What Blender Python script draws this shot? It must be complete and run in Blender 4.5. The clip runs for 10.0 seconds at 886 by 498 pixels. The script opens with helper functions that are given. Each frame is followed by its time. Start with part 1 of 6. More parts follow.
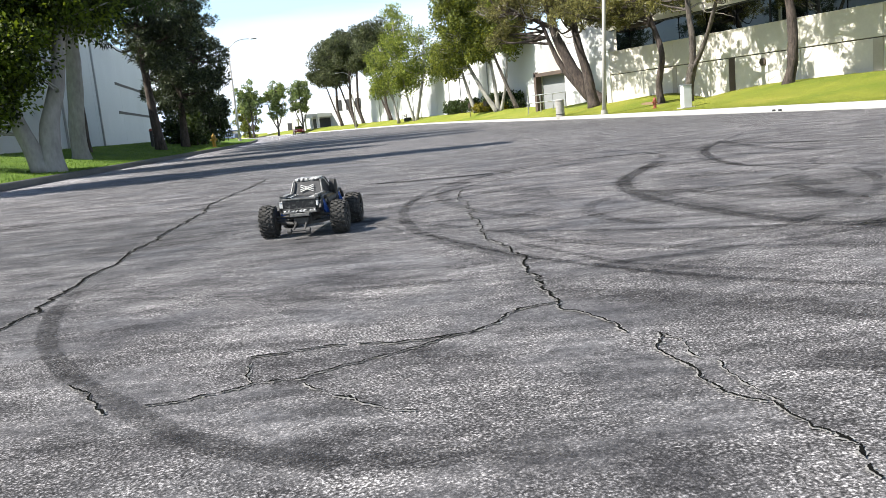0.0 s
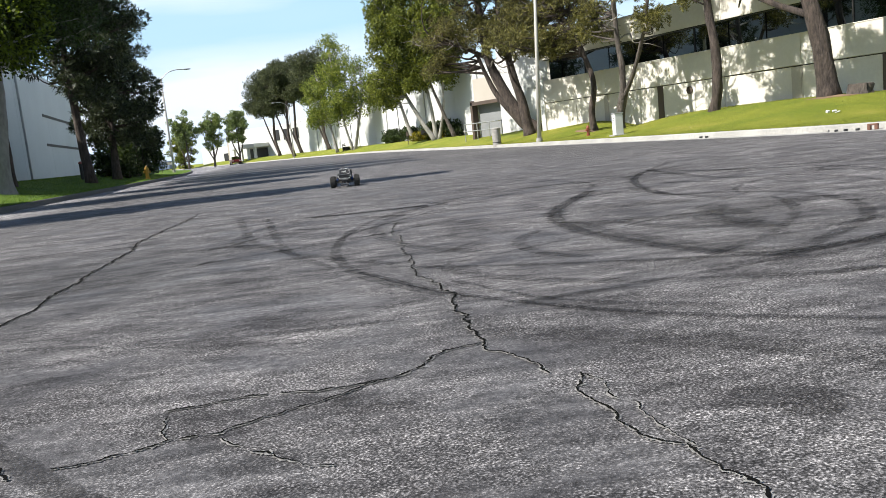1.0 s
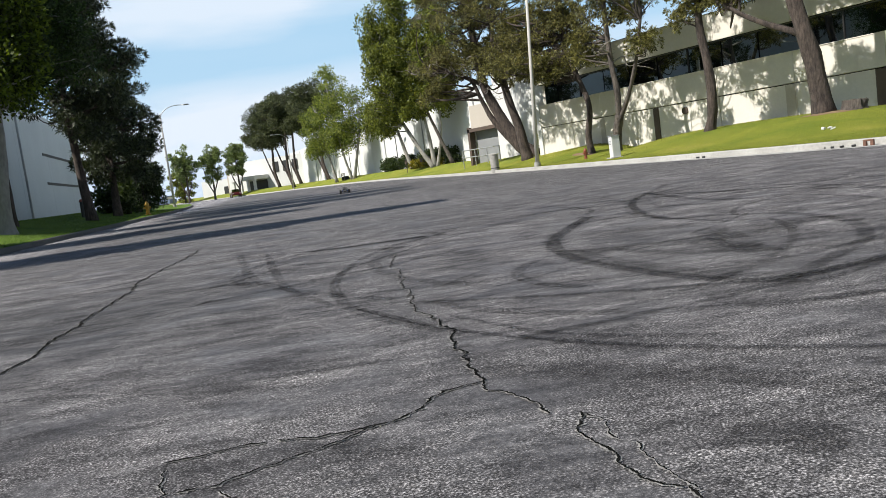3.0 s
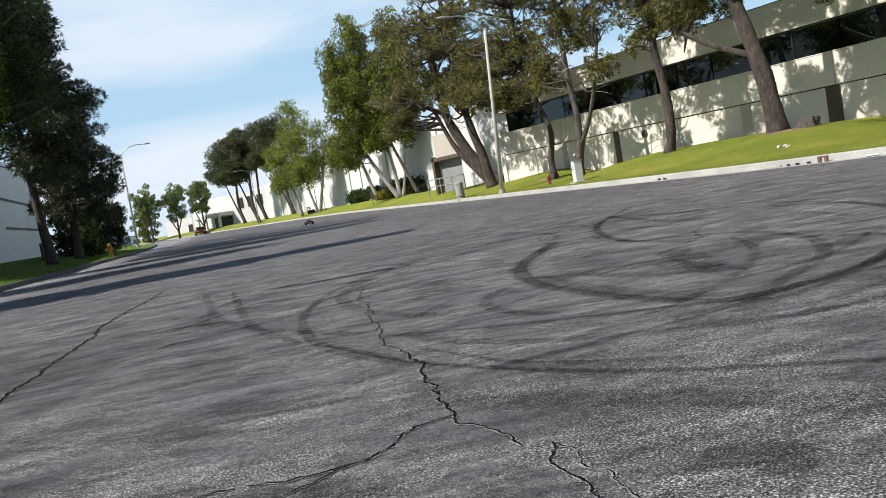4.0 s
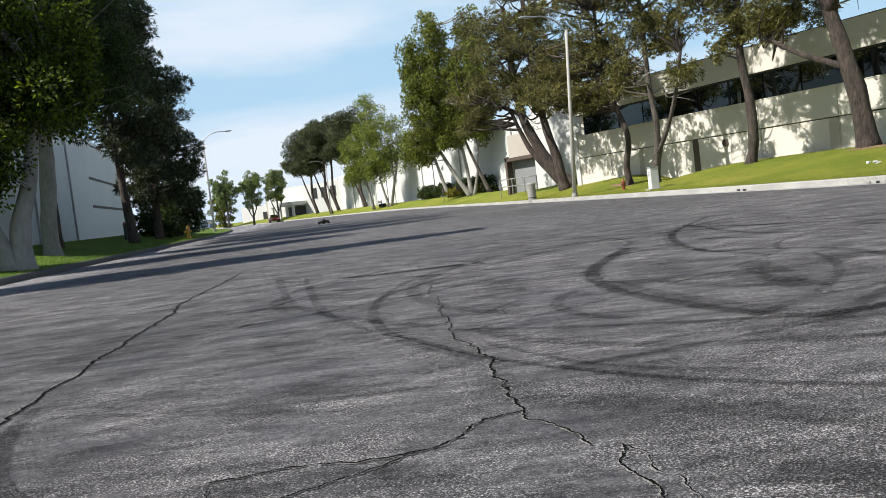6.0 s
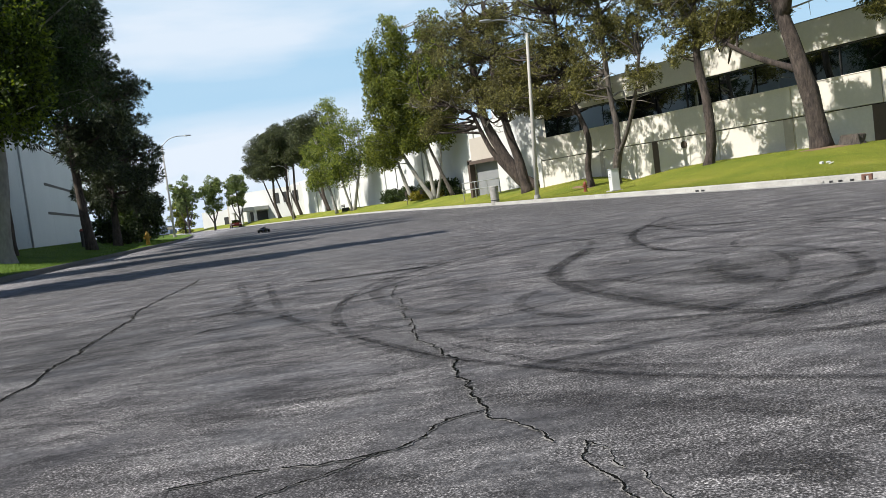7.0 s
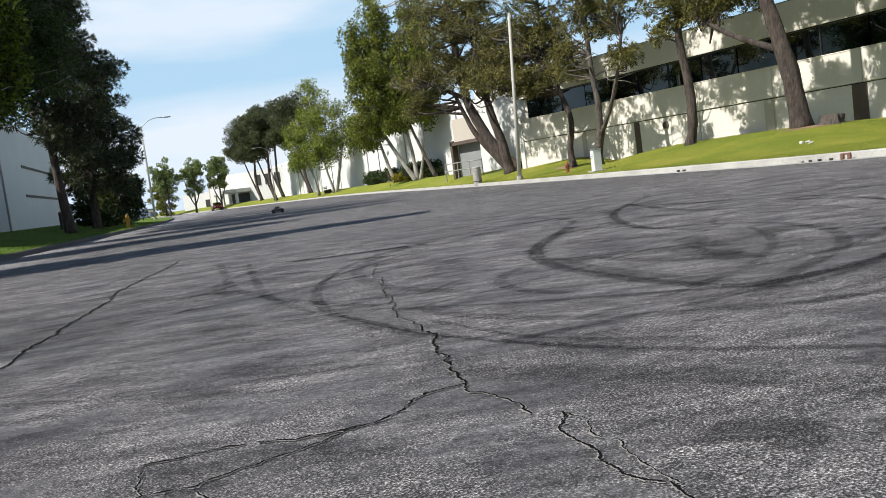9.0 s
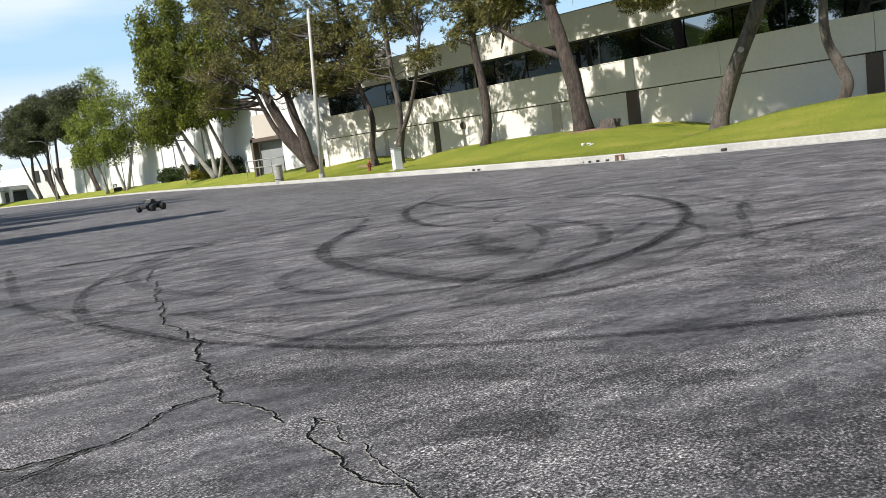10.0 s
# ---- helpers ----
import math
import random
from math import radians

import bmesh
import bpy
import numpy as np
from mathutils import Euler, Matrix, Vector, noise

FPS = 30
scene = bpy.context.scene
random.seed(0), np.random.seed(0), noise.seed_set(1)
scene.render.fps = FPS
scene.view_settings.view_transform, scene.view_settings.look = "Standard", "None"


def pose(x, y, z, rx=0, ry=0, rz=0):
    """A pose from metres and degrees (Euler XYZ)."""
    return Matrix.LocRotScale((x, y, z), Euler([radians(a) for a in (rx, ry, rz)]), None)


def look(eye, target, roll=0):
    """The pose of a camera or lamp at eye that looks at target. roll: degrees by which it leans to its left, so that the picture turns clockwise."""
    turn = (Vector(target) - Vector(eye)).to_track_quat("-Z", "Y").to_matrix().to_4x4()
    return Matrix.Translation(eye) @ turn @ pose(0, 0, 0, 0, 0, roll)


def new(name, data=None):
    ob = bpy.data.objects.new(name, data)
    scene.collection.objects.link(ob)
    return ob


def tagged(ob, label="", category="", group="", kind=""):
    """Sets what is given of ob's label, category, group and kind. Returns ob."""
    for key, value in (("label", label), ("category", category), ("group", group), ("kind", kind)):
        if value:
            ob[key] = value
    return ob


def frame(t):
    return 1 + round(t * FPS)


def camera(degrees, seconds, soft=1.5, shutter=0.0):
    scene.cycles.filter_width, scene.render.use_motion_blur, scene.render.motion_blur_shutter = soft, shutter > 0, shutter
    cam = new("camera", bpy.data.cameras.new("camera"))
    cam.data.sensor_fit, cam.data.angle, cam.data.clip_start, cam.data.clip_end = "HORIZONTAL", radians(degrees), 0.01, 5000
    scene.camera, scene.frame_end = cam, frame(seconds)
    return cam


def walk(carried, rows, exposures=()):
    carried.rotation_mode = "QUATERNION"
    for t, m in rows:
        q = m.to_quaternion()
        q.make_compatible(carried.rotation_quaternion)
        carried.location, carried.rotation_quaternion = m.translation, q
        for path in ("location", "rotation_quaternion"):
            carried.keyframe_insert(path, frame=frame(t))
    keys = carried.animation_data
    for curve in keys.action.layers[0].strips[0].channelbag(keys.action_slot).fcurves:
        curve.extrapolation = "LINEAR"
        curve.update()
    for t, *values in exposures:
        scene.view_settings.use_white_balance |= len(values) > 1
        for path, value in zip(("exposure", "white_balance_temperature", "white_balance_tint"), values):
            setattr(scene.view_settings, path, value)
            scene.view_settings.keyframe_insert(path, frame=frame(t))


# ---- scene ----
cam = camera(58.5, 10.0, 0.75)
PATH = [
    (0, (0.245, 0.206, 0.636), (1.09, 1.989, 0.311), -5.3),
    (0.5, (0.263, 0.196, 0.659), (1.13, 1.971, 0.347), -4.9),
    (1, (0.306, 0.189, 0.678), (1.291, 1.908, 0.407), -5.9),
    (1.5, (0.305, 0.184, 0.702), (1.324, 1.891, 0.485), -7.4),
    (2, (0.305, 0.181, 0.722), (1.262, 1.923, 0.502), -7.0),
    (3.3, (0.336, 0.186, 0.719), (1.358, 1.895, 0.529), -8.5),
    (3.5, (0.333, 0.181, 0.727), (1.378, 1.878, 0.554), -9.3),
    (4, (0.349, 0.188, 0.73), (1.421, 1.87, 0.585), -9.6),
    (4.5, (0.338, 0.196, 0.722), (1.386, 1.891, 0.552), -7.8),
    (5, (0.327, 0.188, 0.73), (1.351, 1.9, 0.585), -8.6),
    (5.5, (0.291, 0.177, 0.727), (1.218, 1.945, 0.602), -6.4),
    (6.8, (0.329, 0.198, 0.709), (1.289, 1.948, 0.585), -8.0),
    (7, (0.313, 0.187, 0.707), (1.319, 1.911, 0.581), -7.2),
    (7.5, (0.294, 0.172, 0.708), (1.224, 1.937, 0.577), -6.4),
    (8, (0.303, 0.174, 0.699), (1.278, 1.915, 0.57), -7.3),
    (8.5, (0.307, 0.176, 0.698), (1.298, 1.908, 0.558), -7.1),
    (9, (0.331, 0.189, 0.679), (1.366, 1.891, 0.502), -7.4),
    (9.5, (0.385, 0.187, 0.665), (1.543, 1.802, 0.449), -6.0),
    (10, (0.492, 0.143, 0.66), (1.9, 1.543, 0.418), -6.9),
]
walk(cam, [(t, look(eye, target, roll)) for t, eye, target, roll in PATH],
     [(0, 1.27), (0.5, 1.08), (1.0, 0.85), (1.5, 0.76), (2.0, 0.68), (3.5, 0.54), (8.5, 0.54), (9.0, 0.57), (9.5, 0.62), (10.0, 0.69)])

# ---- light and sky ----
SUN_EL, SUN_AZ = 47.0, 99.0      # elevation; direction in which shadows fall, degrees clockwise from +y
world = bpy.data.worlds.new("sky")
scene.world = world
world.use_nodes = True
wt = world.node_tree
wt.nodes.clear()
w_out = wt.nodes.new("ShaderNodeOutputWorld")
w_bg = wt.nodes.new("ShaderNodeBackground")
w_sky = wt.nodes.new("ShaderNodeTexSky")
w_sky.sky_type = "NISHITA"
w_sky.sun_disc = False
w_sky.sun_elevation = radians(SUN_EL)
w_sky.sun_rotation = radians(SUN_AZ + 180)
w_sky.dust_density = 0.2
w_sky.ozone_density = 2.5
w_co = wt.nodes.new("ShaderNodeTexCoord")
w_map = wt.nodes.new("ShaderNodeMapping")
w_map.inputs["Scale"].default_value = (1.0, 1.0, 5.0)
w_map.inputs["Rotation"].default_value = (0, radians(3), radians(-20))
w_n = wt.nodes.new("ShaderNodeTexNoise")
w_n.inputs["Scale"].default_value = 1.7
w_n.inputs["Detail"].default_value = 7.0
w_n.inputs["Roughness"].default_value = 0.52
w_r = wt.nodes.new("ShaderNodeValToRGB")
w_r.color_ramp.elements[0].position = 0.40
w_r.color_ramp.elements[1].position = 0.54
w_r.color_ramp.elements[0].color = (0.40, 0.40, 0.40, 1)
w_r.color_ramp.elements[1].color = (1, 1, 1, 1)
w_mix = wt.nodes.new("ShaderNodeMix")
w_mix.data_type = "RGBA"
w_mix.inputs["B"].default_value = (6.4, 7.1, 8.0, 1)      # bright thin cloud
wt.links.new(w_co.outputs["Generated"], w_map.inputs["Vector"])
wt.links.new(w_map.outputs["Vector"], w_n.inputs["Vector"])
wt.links.new(w_n.outputs["Fac"], w_r.inputs["Fac"])
w_sep = wt.nodes.new("ShaderNodeSeparateXYZ")
wt.links.new(w_co.outputs["Generated"], w_sep.inputs["Vector"])
w_band = wt.nodes.new("ShaderNodeMapRange")          # the cloud sheet thins out overhead
w_band.inputs["From Min"].default_value = 0.34
w_band.inputs["From Max"].default_value = 0.55
w_band.inputs["To Min"].default_value = 1.0
w_band.inputs["To Max"].default_value = 0.0
wt.links.new(w_sep.outputs["Z"], w_band.inputs["Value"])
w_mul = wt.nodes.new("ShaderNodeMath")
w_mul.operation = "MULTIPLY"
w_z = wt.nodes.new("ShaderNodeMath")                 # a clear gap between two cloud sheets, with ragged edges
w_z.operation = "MULTIPLY_ADD"
w_z.inputs[1].default_value = 0.16
wt.links.new(w_n.outputs["Fac"], w_z.inputs[0])
wt.links.new(w_sep.outputs["Z"], w_z.inputs[2])
w_gap = wt.nodes.new("ShaderNodeValToRGB")
for k, (p, c) in enumerate(((0.195, 1.0), (0.225, 0.12))):
    w_gap.color_ramp.elements[k].position = p
    w_gap.color_ramp.elements[k].color = (c, c, c, 1)
for p, c in ((0.262, 0.12), (0.30, 0.85), (0.40, 1.0)):
    w_gap.color_ramp.elements.new(p).color = (c, c, c, 1)
wt.links.new(w_z.outputs[0], w_gap.inputs["Fac"])
w_cl = wt.nodes.new("ShaderNodeMath")
w_cl.operation = "MULTIPLY"
wt.links.new(w_r.outputs["Color"], w_cl.inputs[0])
wt.links.new(w_gap.outputs["Color"], w_cl.inputs[1])
wt.links.new(w_cl.outputs[0], w_mul.inputs[0])
wt.links.new(w_band.outputs["Result"], w_mul.inputs[1])
wt.links.new(w_mul.outputs[0], w_mix.inputs["Factor"])
w_haze = wt.nodes.new("ShaderNodeMix")               # bright blue haze low over the horizon
w_haze.data_type = "RGBA"
w_haze.inputs["B"].default_value = (3.5, 5.6, 7.4, 1)
w_hf = wt.nodes.new("ShaderNodeMath")
w_hf.operation = "MULTIPLY"
w_hf.inputs[1].default_value = 0.85
wt.links.new(w_band.outputs["Result"], w_hf.inputs[0])
wt.links.new(w_hf.outputs[0], w_haze.inputs["Factor"])
wt.links.new(w_sky.outputs["Color"], w_haze.inputs["A"])
wt.links.new(w_haze.outputs["Result"], w_mix.inputs["A"])
wt.links.new(w_mix.outputs["Result"], w_bg.inputs["Color"])
w_bg.inputs["Strength"].default_value = 0.086
wt.links.new(w_bg.outputs["Background"], w_out.inputs["Surface"])

sun = new("sun", bpy.data.lights.new("sun", "SUN"))
sun.data.energy = 5.0
sun.data.angle = radians(0.6)
sun.data.color = (1.0, 0.955, 0.88)
_d = Vector((math.sin(radians(SUN_AZ)) * math.cos(radians(SUN_EL)), math.cos(radians(SUN_AZ)) * math.cos(radians(SUN_EL)), -math.sin(radians(SUN_EL))))
sun.matrix_world = look((-40, 10, 60), Vector((-40, 10, 60)) + _d)
scene.view_settings.exposure = 0.0


# ---- materials ----
def ramp(nt, fac, stops):
    r = nt.nodes.new("ShaderNodeValToRGB")
    while len(r.color_ramp.elements) < len(stops):
        r.color_ramp.elements.new(0.5)
    for e, (p, c) in zip(r.color_ramp.elements, stops):
        e.position = p
        e.color = (*c, 1)
    nt.links.new(fac, r.inputs["Fac"])
    return r.outputs["Color"]


def noise_node(nt, vec, scale, detail=4.0, rough=0.55):
    n = nt.nodes.new("ShaderNodeTexNoise")
    n.inputs["Scale"].default_value = scale
    n.inputs["Detail"].default_value = detail
    n.inputs["Roughness"].default_value = rough
    nt.links.new(vec, n.inputs["Vector"])
    return n.outputs["Fac"]


def mapped(nt, vec, scale=(1, 1, 1), rot=(0, 0, 0)):
    """Turns the coordinates, then stretches them."""
    for key, val in (("Rotation", [radians(a) for a in rot]), ("Scale", scale)):
        m = nt.nodes.new("ShaderNodeMapping")
        m.inputs[key].default_value = val
        nt.links.new(vec, m.inputs["Vector"])
        vec = m.outputs["Vector"]
    return vec


def mixed(nt, fac, a, b, blend="MIX"):
    m = nt.nodes.new("ShaderNodeMix")
    m.data_type = "RGBA"
    m.blend_type = blend
    for key, val in (("Factor", fac), ("A", a), ("B", b)):
        if isinstance(val, (int, float)):
            m.inputs[key].default_value = val
        elif isinstance(val, tuple):
            m.inputs[key].default_value = (*val, 1)
        else:
            nt.links.new(val, m.inputs[key])
    return m.outputs["Result"]


def blank(name, rough=0.7, metal=0.0, spec=0.5):
    m = bpy.data.materials.new(name)
    m.use_nodes = True
    nt = m.node_tree
    b = nt.nodes["Principled BSDF"]
    b.inputs["Roughness"].default_value = rough
    b.inputs["Metallic"].default_value = metal
    b.inputs["Specular IOR Level"].default_value = spec
    return m, nt, b


def bumped(nt, b, height, strength, dist):
    k = nt.nodes.new("ShaderNodeBump")
    k.inputs["Strength"].default_value = strength
    k.inputs["Distance"].default_value = dist
    nt.links.new(height, k.inputs["Height"])
    nt.links.new(k.outputs["Normal"], b.inputs["Normal"])


def surface(name, dark, light, coarse=1.0, fine=20.0, rough=0.7, metal=0.0, bump=0.3, dist=0.01, stretch=(1, 1, 1), space="Object", spec=0.5, vary=0.0):
    """Paint, stone, bark, plastic: two scales of variation between two tones, and fine relief."""
    m, nt, b = blank(name, rough, metal, spec)
    co = nt.nodes.new("ShaderNodeTexCoord").outputs["Object"] if space == "Object" else nt.nodes.new("ShaderNodeNewGeometry").outputs["Position"]
    vec = mapped(nt, co, stretch)
    a, f = noise_node(nt, vec, coarse), noise_node(nt, vec, fine, 6.0, 0.65)
    both = nt.nodes.new("ShaderNodeMath")
    both.operation = "MULTIPLY_ADD"
    both.inputs[1].default_value = 0.5
    nt.links.new(a, both.inputs[0])
    half = nt.nodes.new("ShaderNodeMath")
    half.operation = "MULTIPLY"
    half.inputs[1].default_value = 0.5
    nt.links.new(f, half.inputs[0])
    nt.links.new(half.outputs[0], both.inputs[2])
    col = ramp(nt, both.outputs[0], [(0.32, dark), (0.68, light)])
    if vary:
        info = nt.nodes.new("ShaderNodeObjectInfo").outputs["Random"]
        col = mixed(nt, vary, col, ramp(nt, info, [(0, tuple(0.6 * c for c in light)), (1, tuple(min(1, 1.25 * c) for c in light))]))
    nt.links.new(col, b.inputs["Base Color"])
    bumped(nt, b, f, bump, dist)
    return m


def splotched(name, dark, light, scale, low, high, rough):
    """Printed body graphics: hard-edged blots of two tones with fine scuffs."""
    m, nt, b = blank(name, rough)
    co = nt.nodes.new("ShaderNodeTexCoord").outputs["Object"]
    blot = ramp(nt, noise_node(nt, co, scale, 5.0, 0.6), [(low, dark), (high, light)])
    scuff = ramp(nt, noise_node(nt, co, 190.0, 3.0, 0.7), [(0.35, (0.6, 0.6, 0.6)), (0.65, (1.3, 1.3, 1.3))])
    nt.links.new(mixed(nt, 1.0, blot, scuff, "MULTIPLY"), b.inputs["Base Color"])
    return m


def foliage(name, dark, light, trans=0.35, rough=0.55):
    m, nt, b = blank(name, rough, 0.0, 0.35)
    geo = nt.nodes.new("ShaderNodeNewGeometry")
    rnd = geo.outputs["Random Per Island"]
    patch = noise_node(nt, geo.outputs["Position"], 1.4, 3.0)
    tone = nt.nodes.new("ShaderNodeMix")
    tone.inputs["Factor"].default_value = 0.52
    nt.links.new(rnd, tone.inputs["A"])
    nt.links.new(patch, tone.inputs["B"])
    col = ramp(nt, tone.outputs["Result"], [(0.28, dark), (0.56, tuple(0.8 * c for c in light)), (0.76, tuple(1.45 * c for c in light))])
    nt.links.new(col, b.inputs["Base Color"])
    t = nt.nodes.new("ShaderNodeBsdfTranslucent")
    nt.links.new(mixed(nt, 1.0, col, (1.3, 1.25, 0.6), "MULTIPLY"), t.inputs["Color"])
    mx = nt.nodes.new("ShaderNodeMixShader")
    mx.inputs["Fac"].default_value = trans
    nt.links.new(b.outputs["BSDF"], mx.inputs[1])
    nt.links.new(t.outputs["BSDF"], mx.inputs[2])
    nt.links.new(mx.outputs["Shader"], nt.nodes["Material Output"].inputs["Surface"])
    return m


def asphalt_material():
    m, nt, b = blank("asphalt", 0.85, 0.0, 0.2)
    pos = nt.nodes.new("ShaderNodeNewGeometry").outputs["Position"]
    wob = nt.nodes.new("ShaderNodeVectorMath")
    wob.operation = "MULTIPLY_ADD"
    nz = nt.nodes.new("ShaderNodeTexNoise")
    nz.inputs["Scale"].default_value = 45.0
    nt.links.new(pos, nz.inputs["Vector"])
    nt.links.new(nz.outputs["Color"], wob.inputs[0])
    wob.inputs[1].default_value = (0.012, 0.012, 0.0)
    nt.links.new(pos, wob.inputs[2])
    v = nt.nodes.new("ShaderNodeTexVoronoi")
    v.inputs["Scale"].default_value = 125.0
    nt.links.new(wob.outputs["Vector"], v.inputs["Vector"])
    sep = nt.nodes.new("ShaderNodeSeparateColor")
    nt.links.new(v.outputs["Color"], sep.inputs["Color"])
    grit = noise_node(nt, pos, 140.0, 3.0, 0.75)
    stone = ramp(nt, grit, [(0.38, (0.016, 0.016, 0.016)), (0.46, (0.080, 0.079, 0.079)), (0.53, (0.210, 0.207, 0.206)), (0.615, (0.54, 0.532, 0.519))])
    stone = mixed(nt, 0.22, stone, ramp(nt, sep.outputs["Red"], [(0.0, (0.033, 0.033, 0.033)), (0.5, (0.106, 0.106, 0.105)), (1.0, (0.29, 0.288, 0.277))]))
    joint = ramp(nt, v.outputs["Distance"], [(0.30, (1, 1, 1)), (0.62, (0.35, 0.35, 0.35))])
    stone = mixed(nt, 1.0, stone, joint, "MULTIPLY")
    # worn bare aggregate against rubber-darkened, smoothed patches
    wear = noise_node(nt, mapped(nt, pos, (0.85, 1.1, 1.0), (0, 0, 22)), 1.3, 8.0, 0.66)
    worn = ramp(nt, wear, [(0.36, (0, 0, 0)), (0.53, (1, 1, 1))])
    binder = ramp(nt, noise_node(nt, pos, 42.0, 6.0, 0.75), [(0.3, (0.030, 0.030, 0.032)), (0.7, (0.125, 0.125, 0.126))])
    col = mixed(nt, worn, binder, stone)
    clump = noise_node(nt, pos, 31.0, 4.0, 0.72)
    col = mixed(nt, 1.0, col, ramp(nt, clump, [(0.36, (0.70, 0.70, 0.705)), (0.50, (1.03, 1.03, 1.03)), (0.64, (1.36, 1.355, 1.35))]), "MULTIPLY")
    streak = noise_node(nt, mapped(nt, pos, (0.8, 1.25, 1.0), (0, 0, 24)), 1.9, 8.0, 0.70)
    col = mixed(nt, 1.0, col, ramp(nt, streak, [(0.38, (0.66, 0.655, 0.67)), (0.60, (1.46, 1.46, 1.46))]), "MULTIPLY")
    thin = noise_node(nt, mapped(nt, pos, (0.62, 1.75, 1.0), (0, 0, 27)), 5.5, 8.0, 0.74)
    col = mixed(nt, 1.0, col, ramp(nt, thin, [(0.37, (0.58, 0.58, 0.59)), (0.49, (1.02, 1.02, 1.03)), (0.63, (1.50, 1.49, 1.48))]), "MULTIPLY")
    big = noise_node(nt, pos, 0.16, 3.0, 0.5)
    col = mixed(nt, 1.0, col, ramp(nt, big, [(0.35, (0.75, 0.73, 0.73)), (0.65, (0.99, 0.96, 0.955))]), "MULTIPLY")
    sep2 = nt.nodes.new("ShaderNodeSeparateXYZ")
    nt.links.new(mapped(nt, pos, (1, 1, 1), (0, 0, 18.7)), sep2.inputs["Vector"])      # x across the street, y along it
    edge = nt.nodes.new("ShaderNodeMath")
    edge.operation = "MULTIPLY_ADD"
    edge.inputs[1].default_value = 2.2
    nt.links.new(streak, edge.inputs[0])
    nt.links.new(sep2.outputs["X"], edge.inputs[2])
    lane = nt.nodes.new("ShaderNodeMapRange")
    for key, val in (("From Min", -4.9), ("From Max", -3.0), ("To Min", 0.0), ("To Max", 1.0)):
        lane.inputs[key].default_value = val
    nt.links.new(edge.outputs[0], lane.inputs["Value"])
    col = mixed(nt, 1.0, col, ramp(nt, lane.outputs["Result"], [(0.0, (1.9, 1.9, 1.94)), (0.5, (1.45, 1.45, 1.48)), (1.0, (0.94, 0.94, 0.95))]), "MULTIPLY")
    far = nt.nodes.new("ShaderNodeVectorMath")                                   # darker round patch about one point, with an uneven rim
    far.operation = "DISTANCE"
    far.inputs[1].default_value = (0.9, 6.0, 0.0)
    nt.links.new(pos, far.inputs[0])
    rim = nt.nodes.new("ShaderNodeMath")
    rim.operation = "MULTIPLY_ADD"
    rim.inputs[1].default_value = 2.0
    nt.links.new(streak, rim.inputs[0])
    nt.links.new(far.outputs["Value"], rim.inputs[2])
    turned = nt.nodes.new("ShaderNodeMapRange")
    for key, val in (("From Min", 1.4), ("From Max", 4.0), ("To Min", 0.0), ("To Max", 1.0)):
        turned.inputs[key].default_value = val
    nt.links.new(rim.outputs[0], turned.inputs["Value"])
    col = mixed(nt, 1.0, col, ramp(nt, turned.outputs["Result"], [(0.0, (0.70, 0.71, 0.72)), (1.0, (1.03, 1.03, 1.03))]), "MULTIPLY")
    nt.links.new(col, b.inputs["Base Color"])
    rg = ramp(nt, worn, [(0, (0.62, 0.62, 0.62)), (1, (0.88, 0.88, 0.88))])
    nt.links.new(rg, b.inputs["Roughness"])
    bumped(nt, b, grit, 0.7, 0.006)
    return m


def mark_material(name, tone, cover, along=30.0):
    """Rubber or dirt laid thinly over the asphalt: see-through where it has worn."""
    m, nt, b = blank(name, 0.85, 0.0, 0.1)
    b.inputs["Base Color"].default_value = (*tone, 1)
    pos = nt.nodes.new("ShaderNodeNewGeometry").outputs["Position"]
    grit = noise_node(nt, pos, along, 6.0, 0.7)
    soft = noise_node(nt, pos, 2.2, 3.0)
    uv = nt.nodes.new("ShaderNodeUVMap").outputs["UV"]
    sx = nt.nodes.new("ShaderNodeSeparateXYZ")
    nt.links.new(uv, sx.inputs["Vector"])
    edge = ramp(nt, sx.outputs["X"], [(0.0, (0, 0, 0)), (0.15, (1, 1, 1)), (0.85, (1, 1, 1)), (1.0, (0, 0, 0))])
    a = mixed(nt, 1.0, ramp(nt, grit, [(0.30, (0.15, 0.15, 0.15)), (0.58, (1, 1, 1))]), ramp(nt, soft, [(0.32, (0.5, 0.5, 0.5)), (0.62, (1, 1, 1))]), "MULTIPLY")
    a = mixed(nt, 1.0, a, edge, "MULTIPLY")
    a = mixed(nt, 1.0, a, (cover, cover, cover), "MULTIPLY")
    nt.links.new(a, b.inputs["Alpha"])
    return m


def glass_material():
    m, nt, b = blank("dark_window_glass", 0.02, 1.0, 0.5)          # solar-coated glass mirrors about half
    b.inputs["Base Color"].default_value = (0.36, 0.40, 0.42, 1)
    pos = nt.nodes.new("ShaderNodeNewGeometry").outputs["Position"]
    bumped(nt, b, noise_node(nt, pos, 0.5, 1.0), 0.02, 0.05)
    return m


